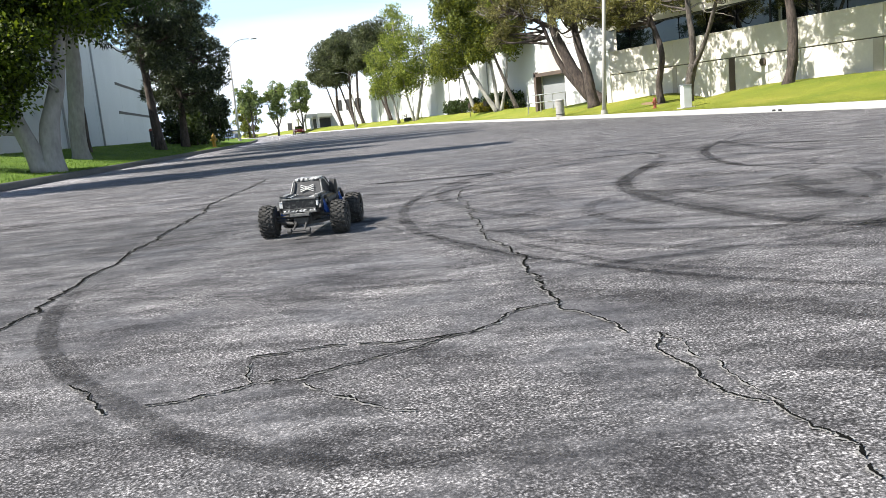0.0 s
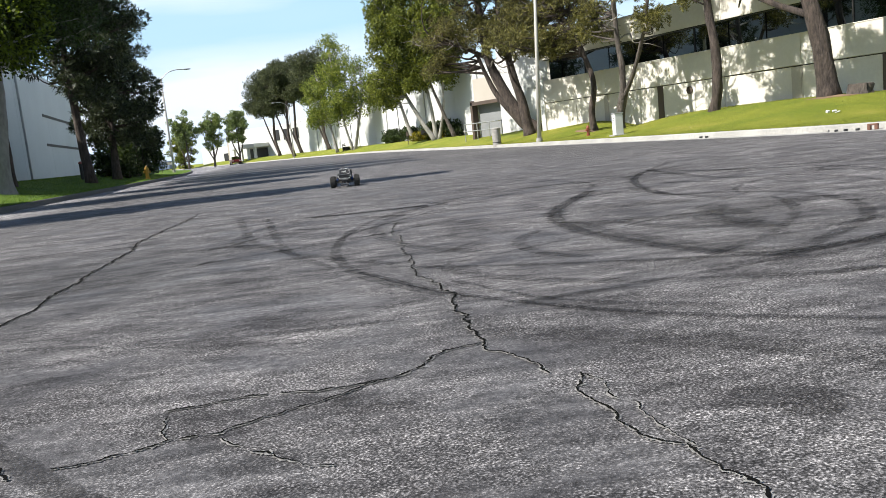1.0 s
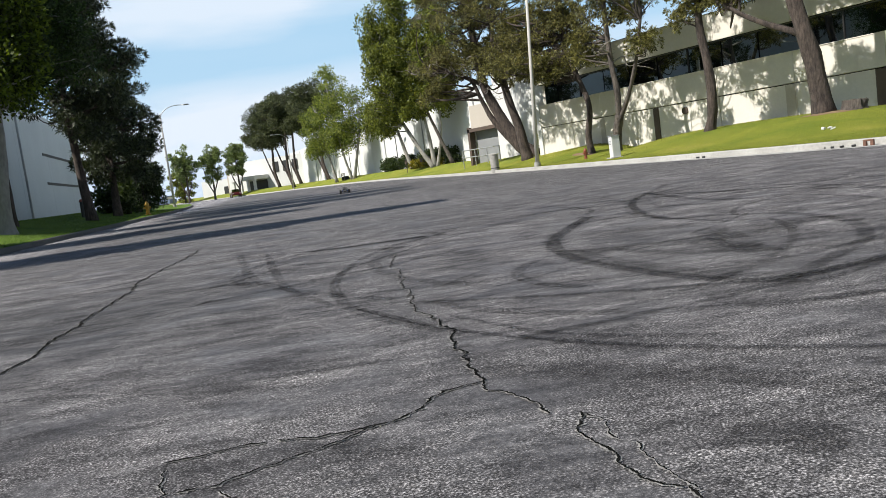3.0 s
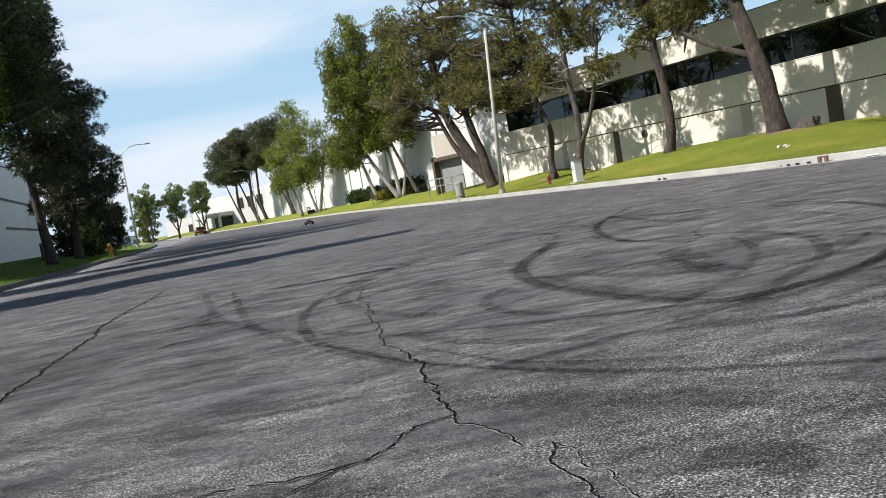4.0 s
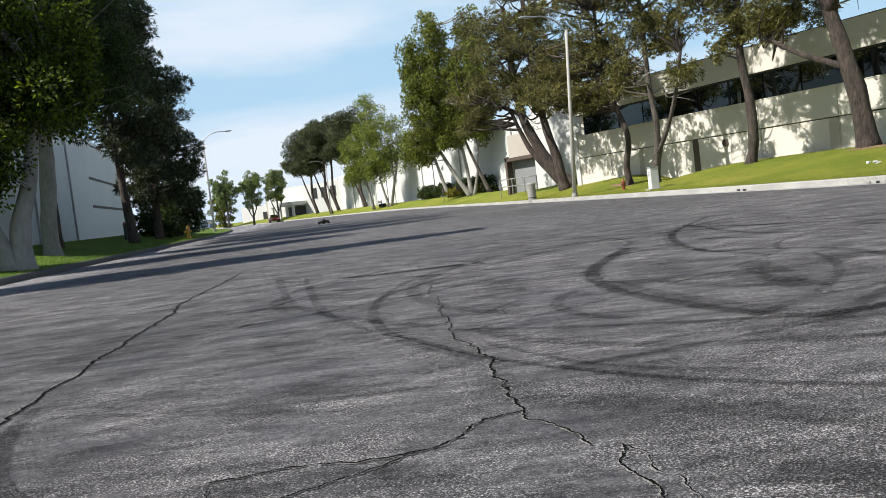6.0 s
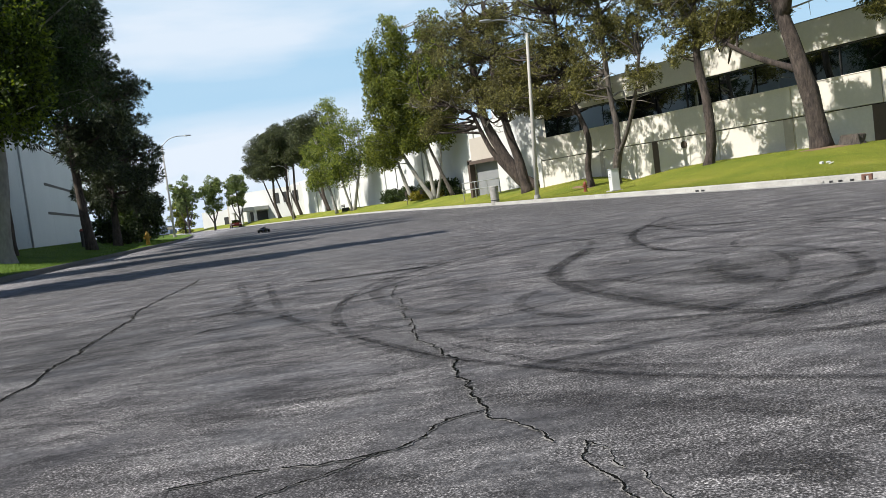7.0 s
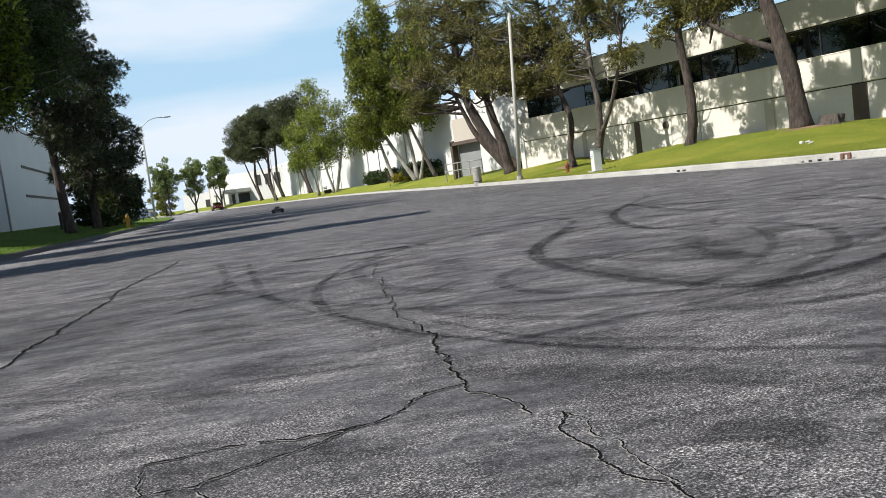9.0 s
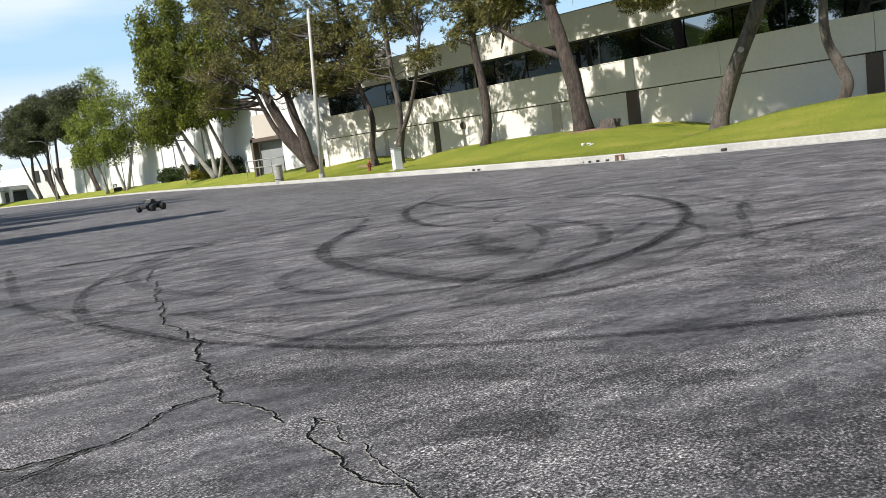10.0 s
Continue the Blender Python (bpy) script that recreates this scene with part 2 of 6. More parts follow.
def grass_soil_material(name, tones):
    m, nt, b = blank(name, 0.9, 0.0, 0.15)
    pos = nt.nodes.new("ShaderNodeNewGeometry").outputs["Position"]
    a = ramp(nt, noise_node(nt, pos, 0.35, 4.0, 0.6), list(zip((0.36, 0.58, 0.72), tones)))
    f = ramp(nt, noise_node(nt, pos, 26.0, 5.0, 0.75), [(0.3, (0.45, 0.5, 0.4)), (0.7, (1.35, 1.3, 1.2))])
    nt.links.new(mixed(nt, 1.0, a, f, "MULTIPLY"), b.inputs["Base Color"])
    bumped(nt, b, noise_node(nt, pos, 30.0, 4.0, 0.7), 0.9, 0.05)
    return m


ASPHALT = asphalt_material()
CRACK = surface("crack_filth", (0.003, 0.003, 0.003), (0.012, 0.012, 0.011), 6, 60, 1.0, space="World", spec=0.02)
CRUMB = surface("crumbled_edge", (0.08, 0.079, 0.077), (0.34, 0.33, 0.315), 14, 110, 0.95, space="World")
SKID = mark_material("tyre_rubber_mark", (0.014, 0.014, 0.015), 0.47)
TRACK = mark_material("fresh_tyre_track", (0.012, 0.012, 0.013), 0.68)
SMEAR = mark_material("rubber_smear", (0.016, 0.016, 0.017), 0.34, 18.0)
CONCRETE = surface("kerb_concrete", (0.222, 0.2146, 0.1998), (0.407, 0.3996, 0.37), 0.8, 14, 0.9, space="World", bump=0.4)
# kerb concrete darkened: the west side's shade is put into the colour
KERB_DARK = surface("shade_dark_kerb_concrete", (0.0518, 0.0518, 0.04884), (0.1184, 0.1147, 0.1073), 0.8, 14, 0.9, space="World", bump=0.4)
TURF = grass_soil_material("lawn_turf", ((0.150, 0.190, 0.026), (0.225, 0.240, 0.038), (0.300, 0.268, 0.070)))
# lusher green for the west lawn, with its shade put into the colour
TURF_LUSH_SHADED = grass_soil_material("lush_shaded_turf", ((0.070, 0.128, 0.018), (0.112, 0.180, 0.028), (0.165, 0.210, 0.042)))
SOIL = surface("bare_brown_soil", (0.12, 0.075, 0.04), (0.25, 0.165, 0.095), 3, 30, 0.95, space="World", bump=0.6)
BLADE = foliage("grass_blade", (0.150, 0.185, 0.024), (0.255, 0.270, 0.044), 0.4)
# west blades: lusher, and darkened for shade like their turf
BLADE_LUSH_SHADED = foliage("lush_shaded_blade", (0.058, 0.118, 0.015), (0.135, 0.212, 0.032), 0.35)
EARTH = surface("far_ground", (0.074, 0.074, 0.0444), (0.1332, 0.1258, 0.074), 0.02, 0.4, 0.95, space="World")
STUCCO = surface("cream_wall_paint", (0.59, 0.555, 0.50), (0.70, 0.66, 0.60), 0.25, 9, 0.85, space="World", bump=0.25)
WHITE = surface("white_wall_paint", (0.5476, 0.5476, 0.5328), (0.6216, 0.6216, 0.6068), 0.2, 7, 0.85, space="World", bump=0.2)
GREYWALL = surface("blue_grey_wall_paint", (0.50, 0.52, 0.53), (0.60, 0.62, 0.625), 0.2, 7, 0.85, space="World", bump=0.2)
TANPAINT = surface("tan_wall_paint", (0.40, 0.36, 0.305), (0.48, 0.435, 0.375), 0.5, 12, 0.85, space="World")
BROWN = surface("brown_painted_steel", (0.0629, 0.0444, 0.0333), (0.1036, 0.074, 0.0555), 1, 20, 0.6, space="World")
JOINT = surface("panel_joint", (0.0666, 0.0629, 0.0592), (0.1184, 0.111, 0.1036), 2, 30, 0.9, space="World")
GLASS = glass_material()
ROLLDOOR = surface("grey_roll_door", (0.1924, 0.1998, 0.2072), (0.2664, 0.2738, 0.2812), 1, 20, 0.5, space="World")
STEEL = surface("galvanised_steel", (0.296, 0.3034, 0.3034), (0.4292, 0.4366, 0.4292), 2, 30, 0.45, 0.6, space="World")
POLE_PAINT = surface("grey_pole_concrete", (0.3404, 0.3256, 0.296), (0.4588, 0.444, 0.407), 2, 40, 0.8, space="World")
BARK_PINE = surface("pine_bark", (0.010, 0.008, 0.007), (0.115, 0.088, 0.074), 7, 19, 0.95, bump=1.0, dist=0.08, stretch=(1, 1, 0.30), space="World")
BARK_PALE = surface("pale_sycamore_bark", (0.10, 0.092, 0.078), (0.40, 0.385, 0.345), 2, 12, 0.9, bump=0.5, dist=0.02, stretch=(1, 1, 0.5), space="World")
BARK_DEAD = surface("bleached_dead_wood", (0.148, 0.1295, 0.111), (0.3552, 0.3256, 0.2886), 3, 16, 0.9, bump=0.4, dist=0.01, space="World")
BARK_GREY = surface("grey_bark", (0.016, 0.013, 0.011), (0.150, 0.126, 0.106), 7, 19, 0.95, bump=1.0, dist=0.07, stretch=(1, 1, 0.32), space="World")
PINE = foliage("pine_needles", (0.014, 0.016, 0.005), (0.190, 0.176, 0.048), 0.08)
PINE_DARK = foliage("dark_pine_needles", (0.012, 0.018, 0.009), (0.056, 0.072, 0.030), 0.10)
PINE_MID = foliage("umbrella_pine_needles", (0.014, 0.021, 0.008), (0.085, 0.100, 0.034), 0.1)
PINE_BROWN = foliage("dry_pine_needles", (0.0444, 0.0296, 0.0111), (0.1184, 0.0777, 0.0259), 0.2)
LEAF = foliage("sycamore_leaves", (0.036, 0.052, 0.009), (0.185, 0.210, 0.036), 0.35)
LEAF_DARK = foliage("dark_broad_leaves", (0.00888, 0.01924, 0.00444), (0.0333, 0.0629, 0.01036), 0.3)
LEAF_BRIGHT = foliage("fresh_birch_leaves", (0.045, 0.075, 0.010), (0.225, 0.265, 0.055), 0.4)
LEAF_GREY = foliage("grey_green_leaves", (0.065, 0.100, 0.036), (0.190, 0.240, 0.095), 0.35)
BARK_SMOOTH = surface("smooth_grey_bark", (0.1628, 0.1554, 0.148), (0.3256, 0.3108, 0.296), 1.5, 10, 0.85, bump=0.3, dist=0.02, stretch=(1, 1, 0.4), space="World")
LEAF_SUN = foliage("sun_pierced_leaves", (0.006, 0.012, 0.003), (0.100, 0.140, 0.014), 0.50)
HEDGE = foliage("hedge_leaves", (0.01332, 0.0259, 0.0074), (0.0407, 0.0629, 0.01628), 0.25)
HEDGE_YELLOW = foliage("yellow_flowering_shrub", (0.074, 0.0814, 0.00888), (0.2368, 0.1998, 0.0222), 0.3)
YELLOW = surface("yellow_paint", (0.37, 0.1998, 0.0148), (0.5032, 0.296, 0.0296), 6, 40, 0.5)
REDPAINT = surface("red_hydrant_paint", (0.1628, 0.037, 0.0222), (0.2664, 0.0666, 0.037), 6, 40, 0.5)
CARRED = surface("dark_red_car_paint", (0.0814, 0.01036, 0.00888), (0.111, 0.0148, 0.01184), 1, 10, 0.25, 0.2, bump=0.0)
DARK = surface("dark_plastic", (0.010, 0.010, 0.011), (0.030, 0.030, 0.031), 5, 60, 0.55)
TYRE = surface("dusty_tyre_rubber", (0.004, 0.004, 0.004), (0.055, 0.052, 0.047), 24, 90, 0.9, bump=0.5, dist=0.003)
BODYBLACK = splotched("scuffed_black_body_shell", (0.005, 0.005, 0.006), (0.085, 0.085, 0.082), 55, 0.52, 0.66, 0.42)
BODYGREY = surface("silver_grey_body_graphic", (0.0222, 0.02294, 0.0222), (0.222, 0.2183, 0.2072), 22, 90, 0.5, bump=0.1, dist=0.001)
BODYCAMO = splotched("pale_camouflage_roof", (0.012, 0.012, 0.013), (0.62, 0.61, 0.59), 48, 0.47, 0.55, 0.5)
BLUE = surface("blue_suspension_part", (0.0074, 0.0444, 0.222), (0.0148, 0.0888, 0.37), 8, 60, 0.35)
CHASSIS = surface("dusty_grey_chassis_plastic", (0.0148, 0.0148, 0.01406), (0.0629, 0.0592, 0.0555), 9, 70, 0.7, bump=0.2, dist=0.002)
BLOCK = surface("grey_block", (0.2072, 0.1998, 0.185), (0.37, 0.3552, 0.333), 6, 50, 0.9)
BRICK = surface("red_brown_brick", (0.09, 0.045, 0.03), (0.19, 0.095, 0.065), 8, 60, 0.9)
HILL = surface("hazy_hill", (0.30, 0.36, 0.44), (0.38, 0.44, 0.52), 0.004, 0.05, 1.0, space="World", bump=0.0)


# ---- building helpers ----
def shape(bm, name, material, parent=None, label="", smooth=False):
    me = bpy.data.meshes.new(name)
    bm.normal_update()
    bm.to_mesh(me)
    bm.free()
    me.materials.append(material)
    if smooth:
        for p in me.polygons:
            p.use_smooth = True
    ob = new(name, me)
    if parent is not None:
        ob.parent = parent
    if label:
        ob["label"] = label
    return ob


def part(name, bm, material, parent, label="", smooth=False):
    return shape(bm, name, material, parent, label, smooth)


def thing(name, m, label, category, group="", kind=""):
    e = new(name)
    e.empty_display_size = 0.2
    e.matrix_basis = m
    return tagged(e, label, category, group, kind)


def box(bm, x0, x1, y0, y1, z0, z1, bevel=0.0, m=None):
    r = bmesh.ops.create_cube(bm, size=1.0)["verts"]
    for v in r:
        v.co = Vector(((x0 + x1) / 2 + v.co.x * (x1 - x0), (y0 + y1) / 2 + v.co.y * (y1 - y0), (z0 + z1) / 2 + v.co.z * (z1 - z0)))
    if bevel:
        es = list({e for v in r for e in v.link_edges})
        out = bmesh.ops.bevel(bm, geom=es, offset=bevel, segments=2, affect="EDGES", profile=0.6)
        r = list({v for f in out["faces"] for v in f.verts} | {v for v in r if v.is_valid})
    if m is not None:
        for v in r:
            v.co = m @ v.co
    return r


def tube(bm, pts, radii, sides=10, cap=True, seed=0, rough=0.0):
    """A tapered, bent round bar through pts."""
    rings = []
    for i, (p, r) in enumerate(zip(pts, radii)):
        p = Vector(p)
        a, b = Vector(pts[max(0, i - 1)]), Vector(pts[min(len(pts) - 1, i + 1)])
        d = (b - a).normalized()
        u = d.cross(Vector((0, 1, 0)) if abs(d.y) < 0.9 else Vector((1, 0, 0))).normalized()
        w = d.cross(u)
        ring = []
        for k in range(sides):
            an = 2 * math.pi * k / sides
            rr = r * (1 + rough * noise.noise(Vector((math.cos(an) * 1.5 + seed, math.sin(an) * 1.5, p.length * 1.3))))
            ring.append(bm.verts.new(p + (u * math.cos(an) + w * math.sin(an)) * rr))
        rings.append(ring)
    for a, b in zip(rings, rings[1:]):
        for k in range(sides):
            bm.faces.new((a[k], a[(k + 1) % sides], b[(k + 1) % sides], b[k]))
    if cap:
        bm.faces.new(rings[0][::-1])
        bm.faces.new(rings[-1])
    return rings


def curve_through(pts, per=6):
    """Catmull-Rom through control points."""
    P = [Vector(p) for p in pts]
    P = [2 * P[0] - P[1]] + P + [2 * P[-1] - P[-2]]
    out = []
    for i in range(1, len(P) - 2):
        a, b, c, d = P[i - 1:i + 3]
        for k in range(per):
            t = k / per
            out.append(0.5 * (2 * b + (c - a) * t + (2 * a - 5 * b + 4 * c - d) * t * t + (3 * b - a - 3 * c + d) * t ** 3))
    out.append(P[-2])
    return out


def mesh_from(name, verts, faces, material, parent=None, smooth=False, uv=None):
    me = bpy.data.meshes.new(name)
    me.from_pydata([tuple(v) for v in verts], [], faces)
    me.materials.append(material)
    if uv is not None:
        layer = me.uv_layers.new(name="uv")
        for lp in me.loops:
            layer.data[lp.index].uv = uv[lp.vertex_index]
    if smooth:
        for p in me.polygons:
            p.use_smooth = True
    ob = new(name, me)
    if parent is not None:
        ob.parent = parent
    return ob


def cards(name, verts, material, parent, sides=4, label=""):
    """Many small leaves: verts is (count * sides, 3)."""
    me = bpy.data.meshes.new(name)
    n = len(verts)
    c = n // sides
    me.vertices.add(n)
    me.vertices.foreach_set("co", np.asarray(verts, np.float32).ravel())
    me.loops.add(n)
    me.loops.foreach_set("vertex_index", np.arange(n, dtype=np.int32))
    me.polygons.add(c)
    me.polygons.foreach_set("loop_start", np.arange(c, dtype=np.int32) * sides)
    me.polygons.foreach_set("loop_total", np.full(c, sides, np.int32))
    me.update()
    me.validate()
    me.materials.append(material)
    ob = new(name, me)
    ob.parent = parent
    if label:
        ob["label"] = label
    return tagged(ob, kind="stuff")


# ---- plan of the street ----
UX, UY = 0.32, 0.947           # the street's direction; v points across it, to its east side
VX, VY = 0.947, -0.32


def smooth01(a, b, x):
    t = min(1.0, max(0.0, (x - a) / (b - a)))
    return t * t * (3 - 2 * t)


def bend(s):
    """How far the street has swung to the west at s metres along it."""
    if s < 55:
        return 0.0
    if s < 200:
        return 0.0019 * (s - 55) ** 2
    return 0.0019 * 145 ** 2 + 2 * 0.0019 * 145 * (s - 200)


def rise(s):
    return 0.15 * smooth01(45, 100, s)


def street(s, n):
    n -= bend(s)
    return Vector((UX * s + VX * n, UY * s + VY * n, rise(s)))


def east_raw(s):
    return street(s, 11.8) if s >= 14 else Vector((15.65, 9.48 + (s - 14), 0.0))


def east_kerb(s):
    return sum((east_raw(s + k) for k in (-3, -2, -1, 0, 1, 2, 3)), Vector()) / 7


def west_kerb(s):
    return street(s, -6.5)


def east_normal(s):
    d = (east_kerb(s + 0.5) - east_kerb(s - 0.5))
    return Vector((d.y, -d.x, 0)).normalized()


def west_normal(s):
    d = (west_kerb(s + 0.5) - west_kerb(s - 0.5))
    return Vector((-d.y, d.x, 0)).normalized()


STATIONS = [-70, -55, -40, -30, -22, -16, -11] + [-8 + 2 * k for k in range(60)] + [115 + 5 * k for k in range(16)] + [210, 230, 260, 300]


def loft(name, stations, edge, normal, profile, material, label, category, closed=False):
    """Sweeps a profile of (offset, height) along a kerb line."""
    verts, faces = [], []
    m = len(profile)
    for s in stations:
        p, nrm = edge(s), normal(s)
        for o, z in profile:
            q = p + nrm * o
            verts.append((q.x, q.y, p.z + z))
    for i in range(len(stations) - 1):
        for k in range(m - 1):
            a = i * m + k
            faces.append((a, a + 1, a + m + 1, a + m))
    ob = mesh_from(name, verts, faces, material)
    return tagged(ob, label, category, kind="structure")


def crest(y):
    """Height of the lawn's back along the building."""
    dip_far = ((y - 27.4) / (2.2 if y > 27.4 else 2.9)) ** 2
    dip_near = ((y - 11.7) / (1.9 if y > 11.7 else 2.8)) ** 2
    return 0.86 - 0.52 * math.exp(-dip_far) - 0.58 * math.exp(-dip_near)


def lawn_east(x, y, off, s):
    top = crest(y) if y < 45 else 0.8 + 0.1 * smooth01(45, 70, y)
    wide = 7.6 if s < 15 else 7.6 - 2.6 * smooth01(15, 35, s)
    return rise(s) + 0.155 + (top - 0.155) * smooth01(0.0, wide, off) * (0.96 + 0.08 * noise.noise(Vector((x * 0.2, y * 0.2, 0))))


def lawn_west(off, s):
    return rise(s) + 0.155 + 0.65 * smooth01(0.0, 6.0, off)


def build_ground():
    bm = bmesh.new()
    bmesh.ops.create_grid(bm, x_segments=24, y_segments=24, size=2600)
    for v in bm.verts:
        v.co.z = -0.35
    tagged(shape(bm, "ground", EARTH), "flat dry earth reaching the horizon", "ground", kind="structure")
    # road sheet
    verts, faces, m = [], [], 25
    for s in STATIONS:
        a, b = west_kerb(s) + west_normal(s) * 0.02, east_kerb(s) + east_normal(s) * 0.02
        for k in range(m):
            q = a.lerp(b, k / (m - 1))
            verts.append((q.x, q.y, rise(s)))
    for i in range(len(STATIONS) - 1):
        for k in range(m - 1):
            c = i * m + k
            faces.append((c, c + 1, c + m + 1, c + m))
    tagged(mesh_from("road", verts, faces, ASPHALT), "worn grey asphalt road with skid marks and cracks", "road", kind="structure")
    kerb = [(-0.45, 0.006), (-0.02, 0.012), (0.0, 0.02), (0.02, 0.125), (0.045, 0.15), (0.16, 0.152), (0.17, 0.02)]
    loft("kerb_east", STATIONS, east_kerb, east_normal, kerb, CONCRETE, "pale sunlit concrete kerb and gutter beside the lawn", "kerb")
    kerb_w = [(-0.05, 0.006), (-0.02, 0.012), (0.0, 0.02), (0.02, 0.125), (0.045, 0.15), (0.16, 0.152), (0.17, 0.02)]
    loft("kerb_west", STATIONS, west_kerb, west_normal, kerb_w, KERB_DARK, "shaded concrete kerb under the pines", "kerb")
    offs = [0.13, 0.5, 1, 1.6, 2.2, 3, 3.8, 4.6, 5.4, 6.2, 7, 7.8, 8.6, 10, 12, 15, 20, 28, 40]
    fine = [-70, -55, -40, -30, -22, -16, -11] + [-8 + 0.8 * k for k in range(70)] + [48 + 3 * k for k in range(51)] + [210, 230, 260, 300]
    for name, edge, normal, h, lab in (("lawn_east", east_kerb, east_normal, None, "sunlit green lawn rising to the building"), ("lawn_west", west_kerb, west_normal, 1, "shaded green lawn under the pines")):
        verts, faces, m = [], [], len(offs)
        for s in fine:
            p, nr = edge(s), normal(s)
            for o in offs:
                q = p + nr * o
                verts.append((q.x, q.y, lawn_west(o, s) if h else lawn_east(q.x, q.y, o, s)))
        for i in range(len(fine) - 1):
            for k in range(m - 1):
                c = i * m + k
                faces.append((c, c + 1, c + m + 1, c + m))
        tagged(mesh_from(name, verts, faces, TURF if edge is east_kerb else TURF_LUSH_SHADED, smooth=True), lab, "lawn", kind="structure")


def lawn_z(x, y):
    """Height of whatever lawn or road lies at x, y."""
    best = None
    for i in range(-20, 400):
        s = i * 0.5
        for edge, normal, side in ((east_kerb, east_normal, 1), (west_kerb, west_normal, -1)):
            p = edge(s)
            d = (p.x - x) ** 2 + (p.y - y) ** 2
            if best is None or d < best[0]:
                best = (d, s, side, p, normal(s))
    _, s, side, p, nr = best
    off = (Vector((x, y, 0)) - Vector((p.x, p.y, 0))).dot(nr)
    if off < 0.15:
        return rise(s)
    return lawn_east(x, y, off, s) if side > 0 else lawn_west(off, s)


build_ground()


# ---- buildings ----
def panel(parent, name, x0, x1, y0, y1, z0, z1, material, label="", bevel=0.012):
    bm = bmesh.new()
    box(bm, x0, x1, y0, y1, z0, z1, bevel)
    return part(name, bm, material, parent, label)


def office_building():
    b = thing("office_building", pose(28, 0, 0), "long two-storey cream tilt-up office building with a dark window band", "building")
    cuts = [-26.0, -18.6, -11.3, -4.0, 3.6, 7.7, 12.68, 16.1, 19.66, 23.31, 26.94, 30.6, 32.92, 35.5]
    for a, c in zip(cuts, cuts[1:]):
        panel(b, "wall_panel", 0, 0.3, a + 0.012, c - 0.012, -0.3, 2.09, STUCCO)
        panel(b, "spandrel_panel", -0.05, 0.3, a + 0.008, c - 0.008, 2.13, 3.29, STUCCO)
        panel(b, "parapet_panel", -0.05, 0.3, a + 0.006, c - 0.006, 4.44, 5.57, STUCCO)
    panel(b, "backing_wall", 0.28, 0.5, -26, 35.4, -0.3, 3.25, JOINT, "dark recess behind the panel joints")
    for y, w, mt in ((30.6, 0.30, TANPAINT), (26.94, 0.34, BROWN), (19.9, 0.42, TANPAINT), (16.25, 0.55, BROWN), (7.75, 0.50, BROWN)):
        panel(b, "pilaster", -0.035, 0.05, y - w / 2, y + w / 2, -0.3, 2.085, mt, "narrow painted pilaster strip")
    # window band, set back under the parapet
    ys = [-26 + 1.82 * k for k in range(34)] + [35.2]
    for a, c in zip(ys, ys[1:]):
        bm = bmesh.new()
        box(bm, 0.22, 0.245, a + 0.03, c - 0.03, 3.33, 4.41)
        part("window_pane", bm, GLASS, b, "dark mirrored pane")
    for y in ys[::4]:
        panel(b, "mullion", 0.17, 0.23, y - 0.022, y + 0.022, 3.30, 4.43, DARK, "", 0.0)
    panel(b, "window_sill", -0.07, 0.3, -26, 35.5, 3.292, 3.325, STUCCO, "thin cream sill", 0.006)
    # soffit and room back near-black: shade put into the colour
    panel(b, "soffit", 0.0, 0.3, -26, 35.5, 4.40, 4.436, DARK, "parapet underside with its shade coloured near-black", 0.0)
    panel(b, "room_back", 0.9, 1.0, -26, 35.2, 3.2, 4.5, DARK, "near-black panel for the unlit interior", 0.0)
    panel(b, "roof", 0.3, 30, -26, 35.5, 5.30, 5.40, CONCRETE, "flat grey roof", 0.0)
    panel(b, "parapet_cap", -0.07, 0.32, -26, 35.5, 5.572, 5.60, JOINT, "thin dark parapet cap", 0.004)
    panel(b, "end_wall", 0.3, 30, 35.22, 35.5, -0.3, 5.3, STUCCO, "", 0.01)
    panel(b, "corner_post", -0.08, 0.3, 35.5, 35.85, -0.3, 3.5, WHITE, "white corner pier")
    # a round vent and a small name plate on the wall
    bm = bmesh.new()
    bmesh.ops.create_cone(bm, cap_ends=True, segments=20, radius1=0.16, radius2=0.16, depth=0.06, matrix=pose(-0.03, 25.2, 1.75, 0, 90, 0))
    part("vent", bm, BROWN, b, "round brown wall vent")
    return b


